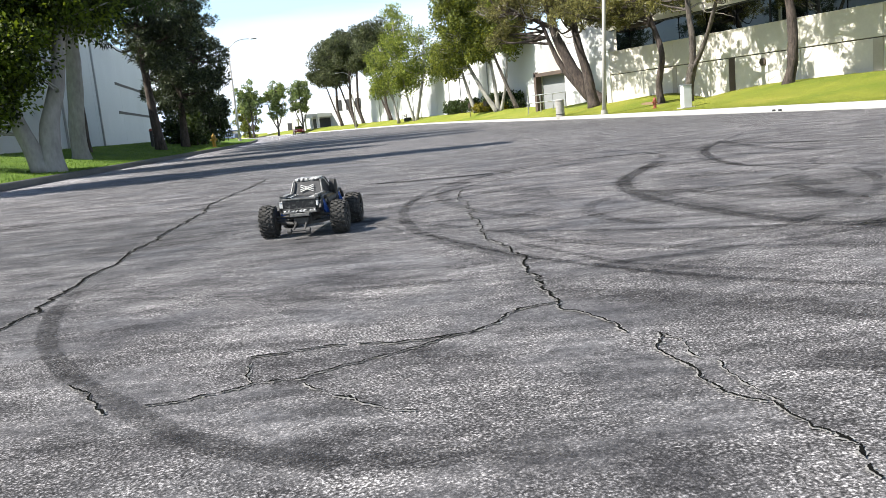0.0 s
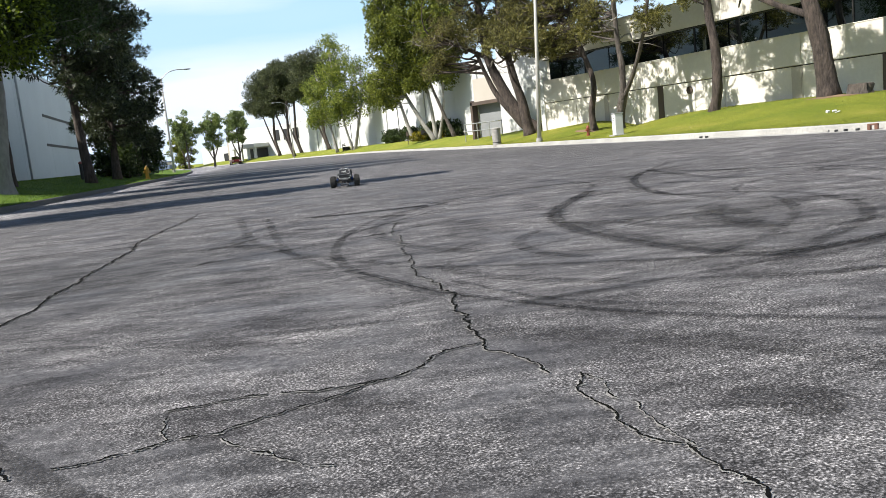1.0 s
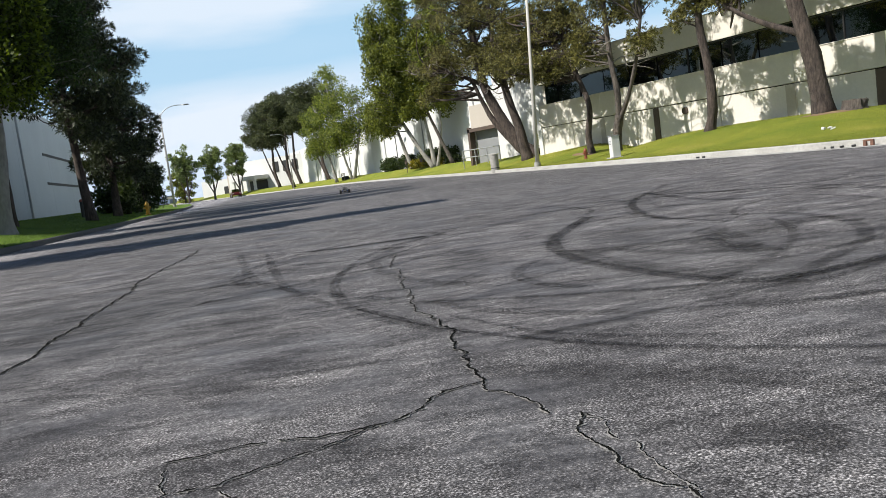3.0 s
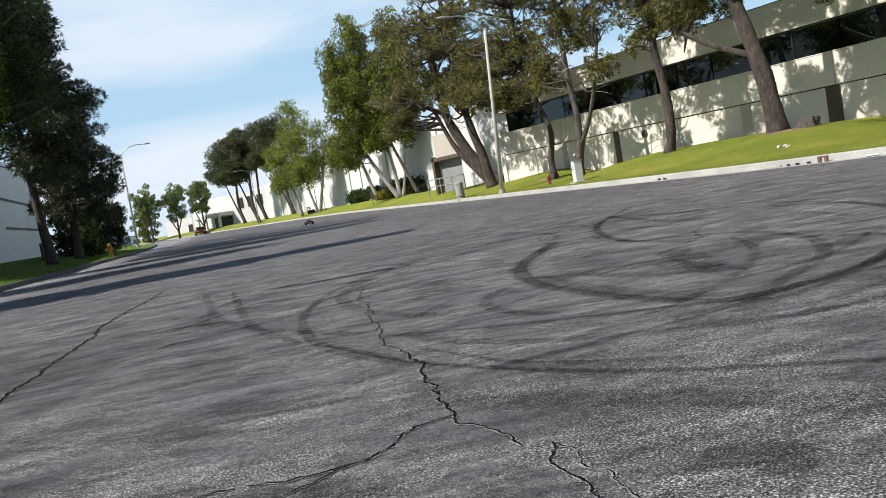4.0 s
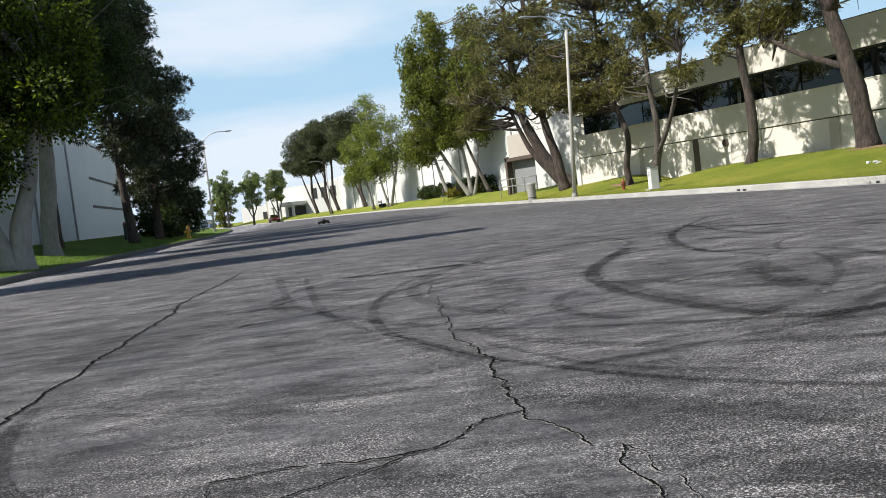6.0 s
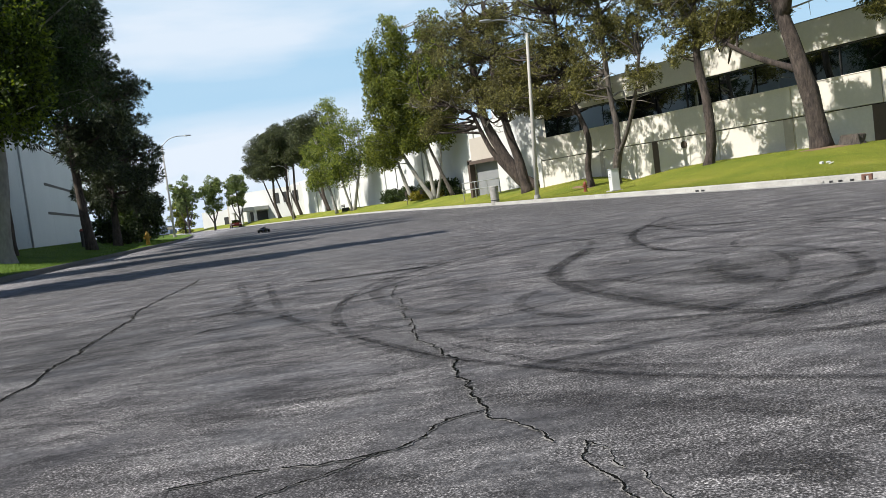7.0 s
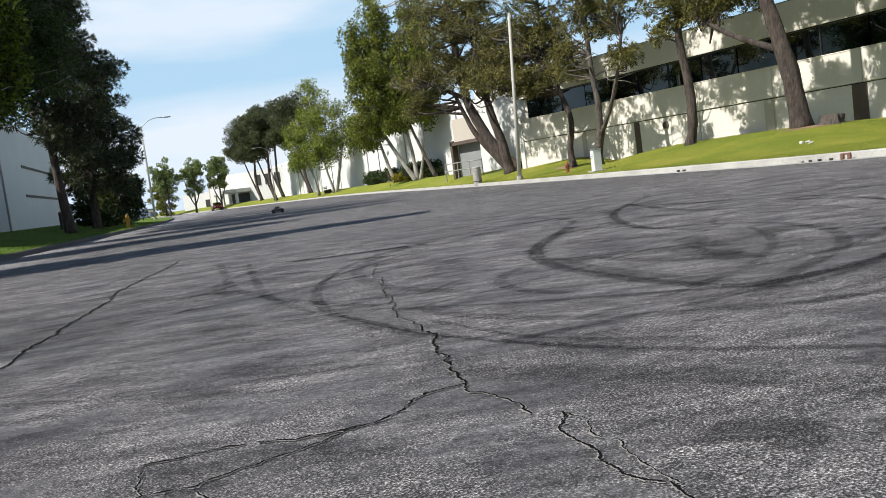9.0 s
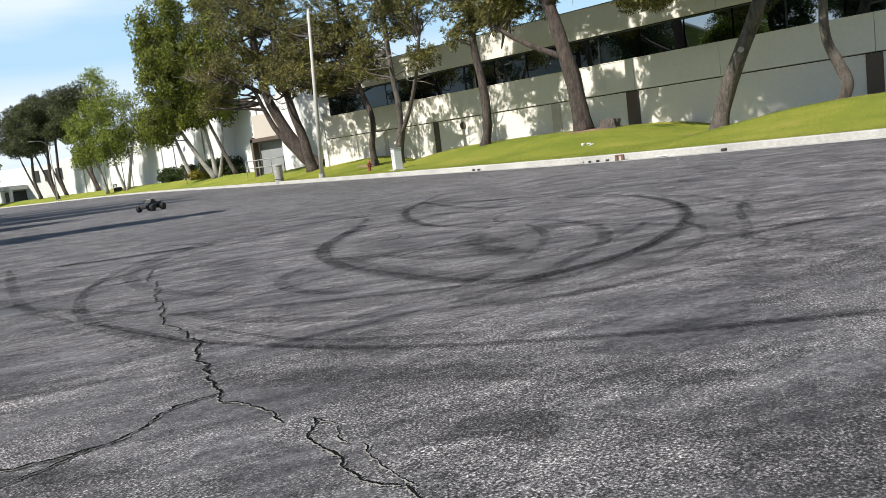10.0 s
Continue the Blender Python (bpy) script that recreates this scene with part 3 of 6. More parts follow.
def warehouse():
    b = thing("white_warehouse", pose(0, 0, 0), "long white tilt-up warehouse behind the sycamores", "building")
    panel(b, "end_wall", 31.6, 31.9, 36.3, 45.0, -0.3, 6.6, WHITE, "bright white blank wall")
    a, c = Vector((37.6, 50.5, 0)), Vector((57.5, 158, 0))
    d = (c - a)
    L = d.length
    ang = math.degrees(math.atan2(-d.x, d.y))
    m = pose(a.x, a.y, 0, 0, 0, ang)
    k = 0
    y = 0.0
    while y < L - 1:
        w = 7.3
        bm = bmesh.new()
        deep = 0.0
        box(bm, deep, deep + 0.35, y + 0.015, min(y + w, L) - 0.015, -0.3, 7.4 if k > 0 else 6.8, 0.02, m)
        part("wall_panel", bm, WHITE, b)
        if k % 2:
            bm = bmesh.new()
            box(bm, deep - 0.10, deep, y + 1.2, y + 1.32, 0.2, 7.2, 0.0, m)
            part("downpipe", bm, STEEL, b, "grey downpipe")
        y += w
        k += 1
    bm = bmesh.new()
    box(bm, 0.36, 30, 0, L, 6.5, 6.7, 0.0, m)
    part("roof", bm, CONCRETE, b)
    bm = bmesh.new()
    box(bm, 0.2, 30, -0.4, -0.02, -0.3, 6.6, 0.0, m)
    part("return_wall", bm, WHITE, b)
    # loading recess with its brown frame
    panel(b, "dock_side_wall", 31.9, 38.2, 48.22, 48.5, -0.3, 4.7, WHITE, "white side wall of the loading bay")
    panel(b, "dock_header", 31.60, 31.9, 45.02, 48.2, 3.05, 4.7, TANPAINT, "tan panel over the loading bay")
    panel(b, "dock_post", 31.4, 31.85, 48.22, 48.5, -0.3, 3.2, BROWN, "brown steel post")
    panel(b, "dock_beam", 31.4, 31.62, 45.02, 48.5, 2.85, 3.1, BROWN, "brown steel lintel")
    panel(b, "dock_door", 31.95, 32.05, 45.0, 48.2, 0.5, 2.95, ROLLDOOR, "grey roll-up dock door")
    bm = bmesh.new()
    box(bm, 1.3, 1.45, 0, L, -0.3, 6.6, 0.0, m)
    part("inner_wall", bm, WHITE, b)
    for z in (1.1, 1.6):
        bm = bmesh.new()
        tube(bm, [(30.6, 43.6, z), (30.6, 48.2, z)], [0.035, 0.035], 8)
        part("rail", bm, STEEL, b, "steel pipe rail")
    for yy in (43.6, 45.1, 46.6, 48.2):
        bm = bmesh.new()
        tube(bm, [(30.6, yy, 0.3), (30.6, yy, 1.62)], [0.035, 0.035], 8)
        part("rail_post", bm, STEEL, b)
    return b


def entrance_building():
    """The low far building with a white porch."""
    b = thing("entrance_building", pose(46.5, 152, 0, 0, 0, -60), "white low office with a flat white entrance porch", "building")
    panel(b, "wall", -8, 12, 3.0, 3.4, 0, 6.8, WHITE)
    panel(b, "side_wall", -8.4, -8, 3.0, 30, 0, 5.5, TANPAINT)
    panel(b, "low_wing", -22, -8.4, 9.0, 9.4, 0, 4.2, WHITE)
    panel(b, "roof", -8, 12, 3.4, 30, 6.5, 6.7, CONCRETE)
    panel(b, "porch_roof", -3.4, 2.6, -1.2, 3.0, 3.0, 3.75, WHITE, "thick flat white porch roof", 0.05)
    for x in (-3.1, -1.2, 0.6, 2.3):
        panel(b, "column", x - 0.22, x + 0.22, -1.0, -0.56, 0, 3.0, WHITE, "square white column", 0.02)
    panel(b, "glass_door", -2.8, 2.2, 2.86, 2.96, 0.2, 2.8, DARK, "dark entrance doorway", 0.0)
    for x in (4.2, 6.6, 9.0):
        panel(b, "window", x, x + 1.3, 2.9, 2.98, 3.9, 5.9, DARK, "tall dark window", 0.0)
    panel(b, "dark_doorway", -15.5, -13.0, 8.9, 8.98, 0.0, 2.6, DARK, "dark doorway", 0.0)
    panel(b, "service_door", -11.5, -10.2, 8.9, 8.98, 0.2, 2.4, TANPAINT, "", 0.0)
    return b


def west_building():
    ang = math.degrees(math.atan2(-0.24, 0.97))
    b = thing("west_warehouse", pose(0.75, 52.4, 0, 0, 0, ang), "pale blue-grey tilt-up warehouse in shade behind pines", "building")
    for y0, y1 in ((-21.6, -10.8), (-10.8, 0.3), (0.3, 11.6), (11.6, 23), (23, 33.2), (33.2, 43.2)):
        panel(b, "wall_panel", -0.3, 0, y0 + 0.02, y1 - 0.02, -0.2, 9.35, GREYWALL)
    panel(b, "backing_wall", -0.5, -0.31, -21.6, 43.1, -0.2, 9.1, JOINT)
    for z in (6.0, 3.6):
        panel(b, "reveal_strip", -0.02, 0.035, 20.9, 43.2, z - 0.11, z + 0.11, JOINT, "dark horizontal reveal strip", 0.0)
    for y in (12.6, 1.65):
        panel(b, "downpipe", 0.0, 0.14, y, y + 0.18, 0.2, 9.3, STEEL, "grey downpipe", 0.01)
    panel(b, "end_wall", -40, -0.3, 42.9, 43.2, -0.2, 9.35, GREYWALL)
    panel(b, "roof", -40, -0.3, -21.6, 42.9, 8.9, 9.1, CONCRETE)
    return b


office_building()
warehouse()
entrance_building()
west_building()


# ---- trees ----
def leaf_verts(rng, centres, radii, per, length, width, flat=0.75, droop=0.0, tuft=0):
    """Small quads round each clump's centre, turned at random, or in brushes that stand out from it."""
    out = []
    for c, r in zip(centres, radii):
        n = max(12, int(per * (r / np.mean(radii)) ** 2))
        if tuft:
            k = max(3, n // tuft)
            d = rng.normal(size=(k, 3))
            d /= np.linalg.norm(d, axis=1)[:, None]
            seat = c + d * (r * rng.random(k) ** 0.4)[:, None] * np.array([1, 1, flat])
            seat = np.repeat(seat, tuft, axis=0)
            d = np.repeat(d + np.array([0, 0, 0.35]), tuft, axis=0)
            n = len(seat)
            ax = d * 0.55 + rng.normal(size=(n, 3)) * 0.62
            ax /= np.linalg.norm(ax, axis=1)[:, None]
            p = seat + ax * (0.25 * length)
        else:
            d = rng.normal(size=(n, 3))
            d /= np.linalg.norm(d, axis=1)[:, None]
            rad = r * rng.random(n) ** 0.45
            p = c + d * rad[:, None] * np.array([1, 1, flat])
            p[:, 2] -= droop * rng.random(n)
            ax = d * 0.8 + rng.normal(size=(n, 3)) * 0.6
            ax /= np.linalg.norm(ax, axis=1)[:, None]
        sd = np.cross(ax, rng.normal(size=(n, 3)))
        sd /= np.linalg.norm(sd, axis=1)[:, None]
        ln = length * (0.6 + 0.8 * rng.random(n))[:, None]
        wd = width * (0.6 + 0.8 * rng.random(n))[:, None]
        q = np.stack([p - sd * wd * 0.25, p + ax * ln * 0.5 - sd * wd * 0.5, p + ax * ln, p + ax * ln * 0.5 + sd * wd * 0.5], axis=1)
        out.append(q.reshape(-1, 3))
    return np.concatenate(out)


def tree(name, label, x, y, trunks, crowns, bark, leaf, seed, leaf_size=(0.2, 0.06), per=260, clump=0.7, flat=0.7, limb=0.6, dry=None, sink=0.15, dead=0, dens=0.56, tuft=0):
    """A tree: trunks are bent tapered bars, crowns are ellipsoids filled with leaf clumps, each carried by a limb."""
    rng = np.random.default_rng(seed)
    z0 = lawn_z(x, y)
    t = thing(name, pose(x, y, z0), label, "tree", "trees along the street")
    lines = []
    for i, (pts, r0, r1) in enumerate(trunks):
        pts = [Vector(p) for p in pts]
        pts[0].z -= sink
        line = curve_through(pts, 6)
        n = len(line)
        rad = [r0 + (r1 - r0) * k / (n - 1) for k in range(n)]
        for k in range(min(4, n)):
            if pts[0].z < 0.2:
                rad[k] *= 1 + 0.35 * (1 - k / 4) ** 2
        bm = bmesh.new()
        tube(bm, line, rad, 14, True, seed + i, 0.22)
        part("trunk", bm, bark, t, smooth=True)
        lines.append(line)
    pool = [p for ln in lines for p in ln[len(ln) // 3:]]
    cen, rad = [], []
    for cx, cy, cz, rx, ry, rz, num in crowns:
        num = max(4, int(num * dens))
        d = rng.normal(size=(num, 3))
        d /= np.linalg.norm(d, axis=1)[:, None]
        k = rng.random(num) ** 0.5
        p = np.array([cx, cy, cz]) + d * k[:, None] * np.array([rx, ry, rz])
        cen += list(p)
        rad += list(clump * (0.6 + 0.8 * rng.random(num)))
    bm = bmesh.new()
    for c in cen:
        if rng.random() > limb:
            continue
        v = Vector(c)
        src = min(pool, key=lambda p: (p - v).length + max(0.0, p.z - v.z + 0.3) * 1.5)
        mid = src.lerp(v, 0.5) + Vector(rng.normal(size=3)) * 0.22 + Vector((0, 0, -0.12))
        ln = curve_through([src, mid, v], 4)
        r0 = min(0.09, 0.02 + 0.018 * (v - src).length)
        tube(bm, ln, [r0 * (1 - 0.8 * k / (len(ln) - 1)) for k in range(len(ln))], 6, False)
    for k in range(dead):
        high = [p for p in pool if p.z > 3.6] or pool
        src = high[int(rng.integers(0, len(high)))]
        a = rng.random() * 6.283
        L = 0.9 + 1.3 * rng.random()
        e = src + Vector((math.cos(a) * L, math.sin(a) * L, -0.1 + 0.7 * rng.random()))
        ln = curve_through([src, src.lerp(e, 0.3) + Vector(rng.normal(size=3)) * 0.18, src.lerp(e, 0.65) + Vector(rng.normal(size=3)) * 0.24, e], 5)
        db = bmesh.new()
        tube(db, ln, [0.045 * (1 - 0.8 * j / (len(ln) - 1)) for j in range(len(ln))], 6, False)
        for f in (0.35, 0.55, 0.75):
            q = ln[int(f * (len(ln) - 1))]
            w = q + (e - src).normalized() * 0.25 + Vector(rng.normal(size=3)) * 0.32
            tube(db, [q, q.lerp(w, 0.5) + Vector(rng.normal(size=3)) * 0.06, w], [0.015, 0.011, 0.005], 5, False)
        part("dead_branch", db, BARK_DEAD, t, "bleached dead branch", True)
    tagged(part("branchwork", bm, bark, t, smooth=True), kind="stuff")
    cards("crown", leaf_verts(rng, cen, rad, per, leaf_size[0], leaf_size[1], flat, 0.0, tuft), leaf, t)
    if dry:
        cx, cy, cz, r = dry
        cards("dry_foliage", leaf_verts(rng, [np.array([cx, cy, cz]) + rng.normal(size=3) * r * 0.5 for _ in range(5)], [r * 0.6] * 5, per, leaf_size[0], leaf_size[1], flat), PINE_BROWN, t, label="brown dry needles")
    return t


PINE_LABEL = "tall pine with a bare bent trunk on the lawn"
OPEN = dict(per=400, clump=0.42, flat=0.7, leaf_size=(0.132, 0.030), limb=0.9, tuft=22)
HIGH = dict(per=130, clump=0.46, flat=0.75, leaf_size=(0.30, 0.07), limb=0.6, tuft=12)
# pines before the office wall
tree("pine_tree", "large leaning pine with a thick rough trunk on the berm", 24.0, 15.9,
     [([(0, 0, 0), (-0.1, 0.18, 1.6), (-0.2, 0.55, 3.4), (-0.3, 0.95, 5.4), (-0.2, 1.1, 9)], 0.31, 0.18), ([(-0.25, 0.75, 4.6), (-0.5, 0.2, 6.0), (-0.6, -0.2, 9)], 0.22, 0.12),
      ([(-0.15, 0.42, 2.7), (-0.5, 2.0, 3.4), (-0.7, 3.2, 4.3)], 0.12, 0.05), ([(-0.25, 0.85, 5.0), (0.2, -0.8, 5.0), (0.5, -1.9, 4.5), (0.5, -3.2, 4.4)], 0.10, 0.04)],
     [(-1.6, 0.0, 9.6, 4.6, 2.8, 2.2, 44), (-0.5, 1.9, 5.7, 0.9, 1.0, 0.7, 34), (0.0, -1.0, 6.0, 1.4, 1.4, 0.7, 40), (0.2, -2.8, 6.0, 1.2, 1.4, 0.5, 34), (-0.2, 2.8, 4.7, 0.7, 1.0, 0.7, 40), (0.5, -2.6, 4.1, 0.7, 1.1, 0.6, 34), (0.0, 2.4, 9.4, 1.8, 3.4, 0.9, 100), (0.2, -0.3, 5.9, 1.5, 1.5, 0.9, 30), (0.8, 1.8, 4.6, 0.8, 1.2, 0.6, 8), (-3.6, -0.6, 8.0, 2.4, 1.6, 1.0, 12)], BARK_PINE, PINE, 11, dens=0.72, dead=3, **OPEN)
tree("pine_tree", PINE_LABEL, 24.3, 20.8,
     [([(0, 0, 0), (0, -0.25, 0.9), (-0.05, -0.28, 2.2), (0, 0.0, 3.8), (0, -0.05, 5.6), (0.1, 0.1, 9.2)], 0.20, 0.10)],
     [(-0.2, 0.0, 8.8, 1.8, 2.8, 1.2, 230), (-0.2, 0.2, 6.2, 1.3, 1.9, 1.2, 80), (0, -0.5, 4.9, 0.7, 0.9, 0.6, 40), (-0.2, 0.5, 4.3, 0.5, 0.5, 0.4, 10)], BARK_PINE, PINE, 12, dens=0.40, dead=4, **OPEN)
tree("pine_tree", "forked pine with a slender split trunk on the lawn", 24.4, 25.9,
     [([(0, 0, 0), (0, -0.1, 0.8), (0, -0.35, 1.55)], 0.20, 0.17), ([(0, -0.3, 1.4), (0, -0.35, 2.6), (0, -0.15, 4.2), (0, 0.0, 9)], 0.14, 0.09), ([(0, -0.35, 1.5), (0.1, -0.9, 2.3), (0.1, -1.6, 3.8), (0.0, -2.1, 5.2)], 0.10, 0.06)],
     [(-0.2, 0.2, 8.8, 2.0, 2.8, 1.3, 210), (0, -0.7, 6.5, 1.4, 2.8, 1.4, 110), (0, 1.1, 4.9, 0.7, 0.9, 1.0, 40), (0, -2.2, 4.4, 0.6, 0.8, 0.5, 20)], BARK_GREY, PINE, 13, dens=0.46, dead=3, **OPEN)
tree("pine_tree", PINE_LABEL, 25.6, 28.9,
     [([(0, 0, 0), (0, 0.12, 0.9), (0, -0.15, 2.2), (0, 0.55, 3.9), (0, 1.2, 5.2), (0, 1.3, 8.5)], 0.16, 0.08)],
     [(-0.4, 1.0, 9.2, 2.6, 2.8, 1.6, 100), (0, 1.0, 6.2, 1.4, 2.5, 2.0, 130), (-0.7, 1.6, 4.3, 0.9, 1.9, 0.7, 44), (-0.4, 3.9, 5.6, 1.0, 1.5, 1.0, 44), (-1.5, 3.4, 4.7, 0.9, 1.7, 0.7, 44), (0.2, 4.6, 7.0, 1.2, 1.4, 1.2, 36)], BARK_PINE, PINE, 14, dens=0.50, dead=3, **OPEN)
SCARRED = tree("pine_tree", "bare leaning pine trunk with a cut limb scar", 23.6, 10.9,
     [([(0, 0, 0), (0, -0.28, 0.9), (0, -0.9, 2.2), (0, -1.5, 3.5), (0.1, -2.1, 5.6), (0.1, -2.3, 9)], 0.26, 0.15)],
     [(-1.6, -1.2, 9.4, 4.6, 3.6, 2.2, 330), (-0.8, 2.6, 8.8, 2.4, 2.6, 2.2, 190), (-0.6, -1.6, 7.4, 2.2, 3.4, 1.0, 150), (0.4, -0.6, 5.6, 1.0, 1.4, 0.6, 18), (-4.0, -0.6, 8.4, 2.4, 2.6, 1.2, 110)], BARK_GREY, PINE, 15, dens=0.46, dead=2, **HIGH)
scar = bmesh.new()
tube(scar, [(-0.10, -0.90, 2.20), (-0.24, -0.97, 2.22)], [0.10, 0.085], 12)
part("limb_scar", scar, BARK_DEAD, SCARRED, "pale round scar of a cut limb")
tree("pine_tree", "twisted slender pine near the building's end", 23.6, 7.43,
     [([(0, 0, 0), (0, -0.2, 0.4), (0, 0.0, 1.0), (0, 0.26, 1.7), (0, 0.30, 2.75), (0, 0.25, 5), (0, 0, 8.6)], 0.15, 0.11)],
     [(-1.6, 0, 9.2, 4.6, 3.4, 2.2, 330), (-0.6, -2.4, 8.2, 2.4, 3.0, 2.0, 200), (0.4, 0.6, 5.2, 0.9, 1.2, 0.5, 14), (-4.0, 0.4, 8.2, 2.4, 2.4, 1.2, 110)], BARK_GREY, PINE, 16, dens=0.46, dead=2, **HIGH)
tree("pine_tree", PINE_LABEL, 25.0, -4.0,
     [([(0, 0, 0), (0, -0.2, 2.5), (0, 0.2, 5), (0, 0, 8)], 0.25, 0.12)],
     [(0, 0, 7.6, 2.8, 3.2, 2.0, 60)], BARK_PINE, PINE, 17, dens=1.0, **OPEN)


def bare_soil(x, y, rx, ry, seed):
    """A ragged patch of brown earth lying on the grass round a trunk."""
    verts, faces, n = [(x, y, lawn_z(x, y) + 0.02)], [], 26
    for ring in (0.5, 1.0):
        for k in range(n):
            a = 2 * math.pi * k / n
            w = ring * (1 + 0.35 * noise.noise(Vector((math.cos(a) * 1.6, math.sin(a) * 1.6, seed))))
            px, py = x + rx * w * math.cos(a), y + ry * w * math.sin(a)
            verts.append((px, py, lawn_z(px, py) + (0.022 if ring < 1 else 0.004)))
    for k in range(n):
        a, b = 1 + k, 1 + (k + 1) % n
        faces += [(0, a, b), (a, a + n, b + n), (a, b + n, b)]
    tagged(mesh_from("soil_patch", verts, faces, SOIL, smooth=True), "bare brown soil round a trunk in the lawn", "soil", "soil patches", "structure")


bare_soil(23.45, 11.25, 0.4, 0.75, 1)
bare_soil(23.7, 15.6, 0.45, 0.8, 2)
bare_soil(23.6, 7.2, 0.4, 0.8, 3)
bare_soil(25.4, 29.3, 0.35, 0.8, 4)
# leaning pair at the corner of the office
tree("pine_tree", "broad leaning pine with a curved trunk and dead twigs", 28.9, 37.6,
     [([(0, 0, 0), (-0.55, 0.8, 0.9), (-1.1, 1.7, 2.8), (-1.5, 2.4, 5.2), (-1.6, 2.9, 11)], 0.46, 0.16), ([(-0.1, 0.1, 0), (-0.75, 1.1, 1.0), (-1.35, 2.1, 2.6), (-1.8, 2.9, 4.8)], 0.25, 0.10), ([(-1.4, 2.2, 4.6), (-2.6, 4.0, 5.6), (-3.6, 5.6, 5.8)], 0.14, 0.06)],
     [(-1.5, 2.8, 9.0, 3.2, 4.0, 3.8, 170), (-2.5, 4.6, 6.2, 2.1, 2.6, 1.9, 84), (-1.1, 1.2, 6.6, 1.8, 1.9, 1.5, 56), (-3.0, 5.6, 4.6, 1.0, 1.2, 0.7, 22)], BARK_PINE, PINE, 21, dry=(-2.6, 5.2, 6.0, 0.8), dead=22, dens=0.46, per=480, clump=0.52, leaf_size=(0.15, 0.029), limb=0.9, tuft=24)
tree("pine_tree", "pine with a straight brown trunk beside the street lamp", 27.5, 36.5,
     [([(0, 0, 0), (-0.1, 0.25, 1.6), (-0.35, 0.7, 3.6), (-0.5, 1.2, 6.4), (-0.6, 1.3, 11)], 0.30, 0.12)],
     [(-0.5, 0.9, 9.4, 2.9, 3.6, 3.4, 140), (-2.4, -1.6, 5.0, 1.0, 1.4, 1.0, 46), (-0.4, 1.9, 6.0, 1.6, 1.9, 1.4, 58), (-0.5, -1.0, 6.4, 1.2, 1.7, 1.2, 42)], BARK_PINE, PINE, 22, dead=14, dens=0.46, per=480, clump=0.52, leaf_size=(0.15, 0.029), limb=0.9, tuft=24)
# sycamores and birches on the far lawn
tree("sycamore_tree", "tall bright green sycamore with pale leaning trunks", 37.2, 63.8,
     [([(0, 0, 0), (-0.9, 1.4, 2.5), (-1.9, 2.8, 6.6), (-2.4, 3.6, 15)], 0.22, 0.06), ([(0.1, 0, 0), (0.0, 0.3, 3.0), (-0.4, 0.8, 8), (-0.6, 1.2, 16)], 0.19, 0.07), ([(0.2, -0.2, 0), (0.7, -0.8, 3.0), (0.8, -1.0, 6.5)], 0.14, 0.06)],
     [(-1.9, 2.8, 9.6, 2.5, 3.0, 4.2, 190), (-2.6, 4.0, 5.4, 2.0, 2.4, 1.8, 100), (0.9, -1.2, 6.6, 1.7, 2.0, 1.8, 90), (-0.9, 1.2, 5.8, 1.5, 1.8, 1.4, 60), (0.0, 0.0, 9.4, 1.8, 1.8, 4.0, 80), (-1.2, 1.8, 14.6, 1.7, 2.0, 2.8, 60), (-2.6, 3.9, 13.4, 1.2, 1.4, 2.4, 40), (1.5, -1.5, 10.5, 1.8, 2.0, 4.4, 110), (0.9, -1.0, 14.6, 1.3, 1.5, 2.4, 40)], BARK_PALE, LEAF, 31, dens=0.95, per=100, clump=0.44, leaf_size=(0.19, 0.13), flat=1.2, limb=0.35)
tree("sycamore_tree", "bright green sycamore with a pale straight trunk", 39.9, 72.9,
     [([(0, 0, 0), (-0.5, 0.8, 3), (-0.9, 1.6, 7), (-1.0, 1.8, 14)], 0.20, 0.07)],
     [(-0.6, 1.0, 10.6, 2.6, 3.0, 5.0, 150), (-1.4, 2.4, 5.4, 2.0, 2.2, 1.8, 70)], BARK_PALE, LEAF, 32, dens=0.95, per=100, clump=0.44, leaf_size=(0.19, 0.13), flat=1.2, limb=0.35)
tree("sycamore_tree", "slim dark-trunked tree beside the hedge", 38.2, 62.0,
     [([(0, 0, 0), (-0.7, 1.0, 3), (-1.2, 1.8, 6), (-1.2, 2.0, 11)], 0.17, 0.07)],
     [(-0.8, 1.2, 9.6, 2.0, 2.2, 4.4, 130)], BARK_GREY, LEAF, 33, dens=0.95, per=100, clump=0.44, leaf_size=(0.19, 0.13), flat=1.2)
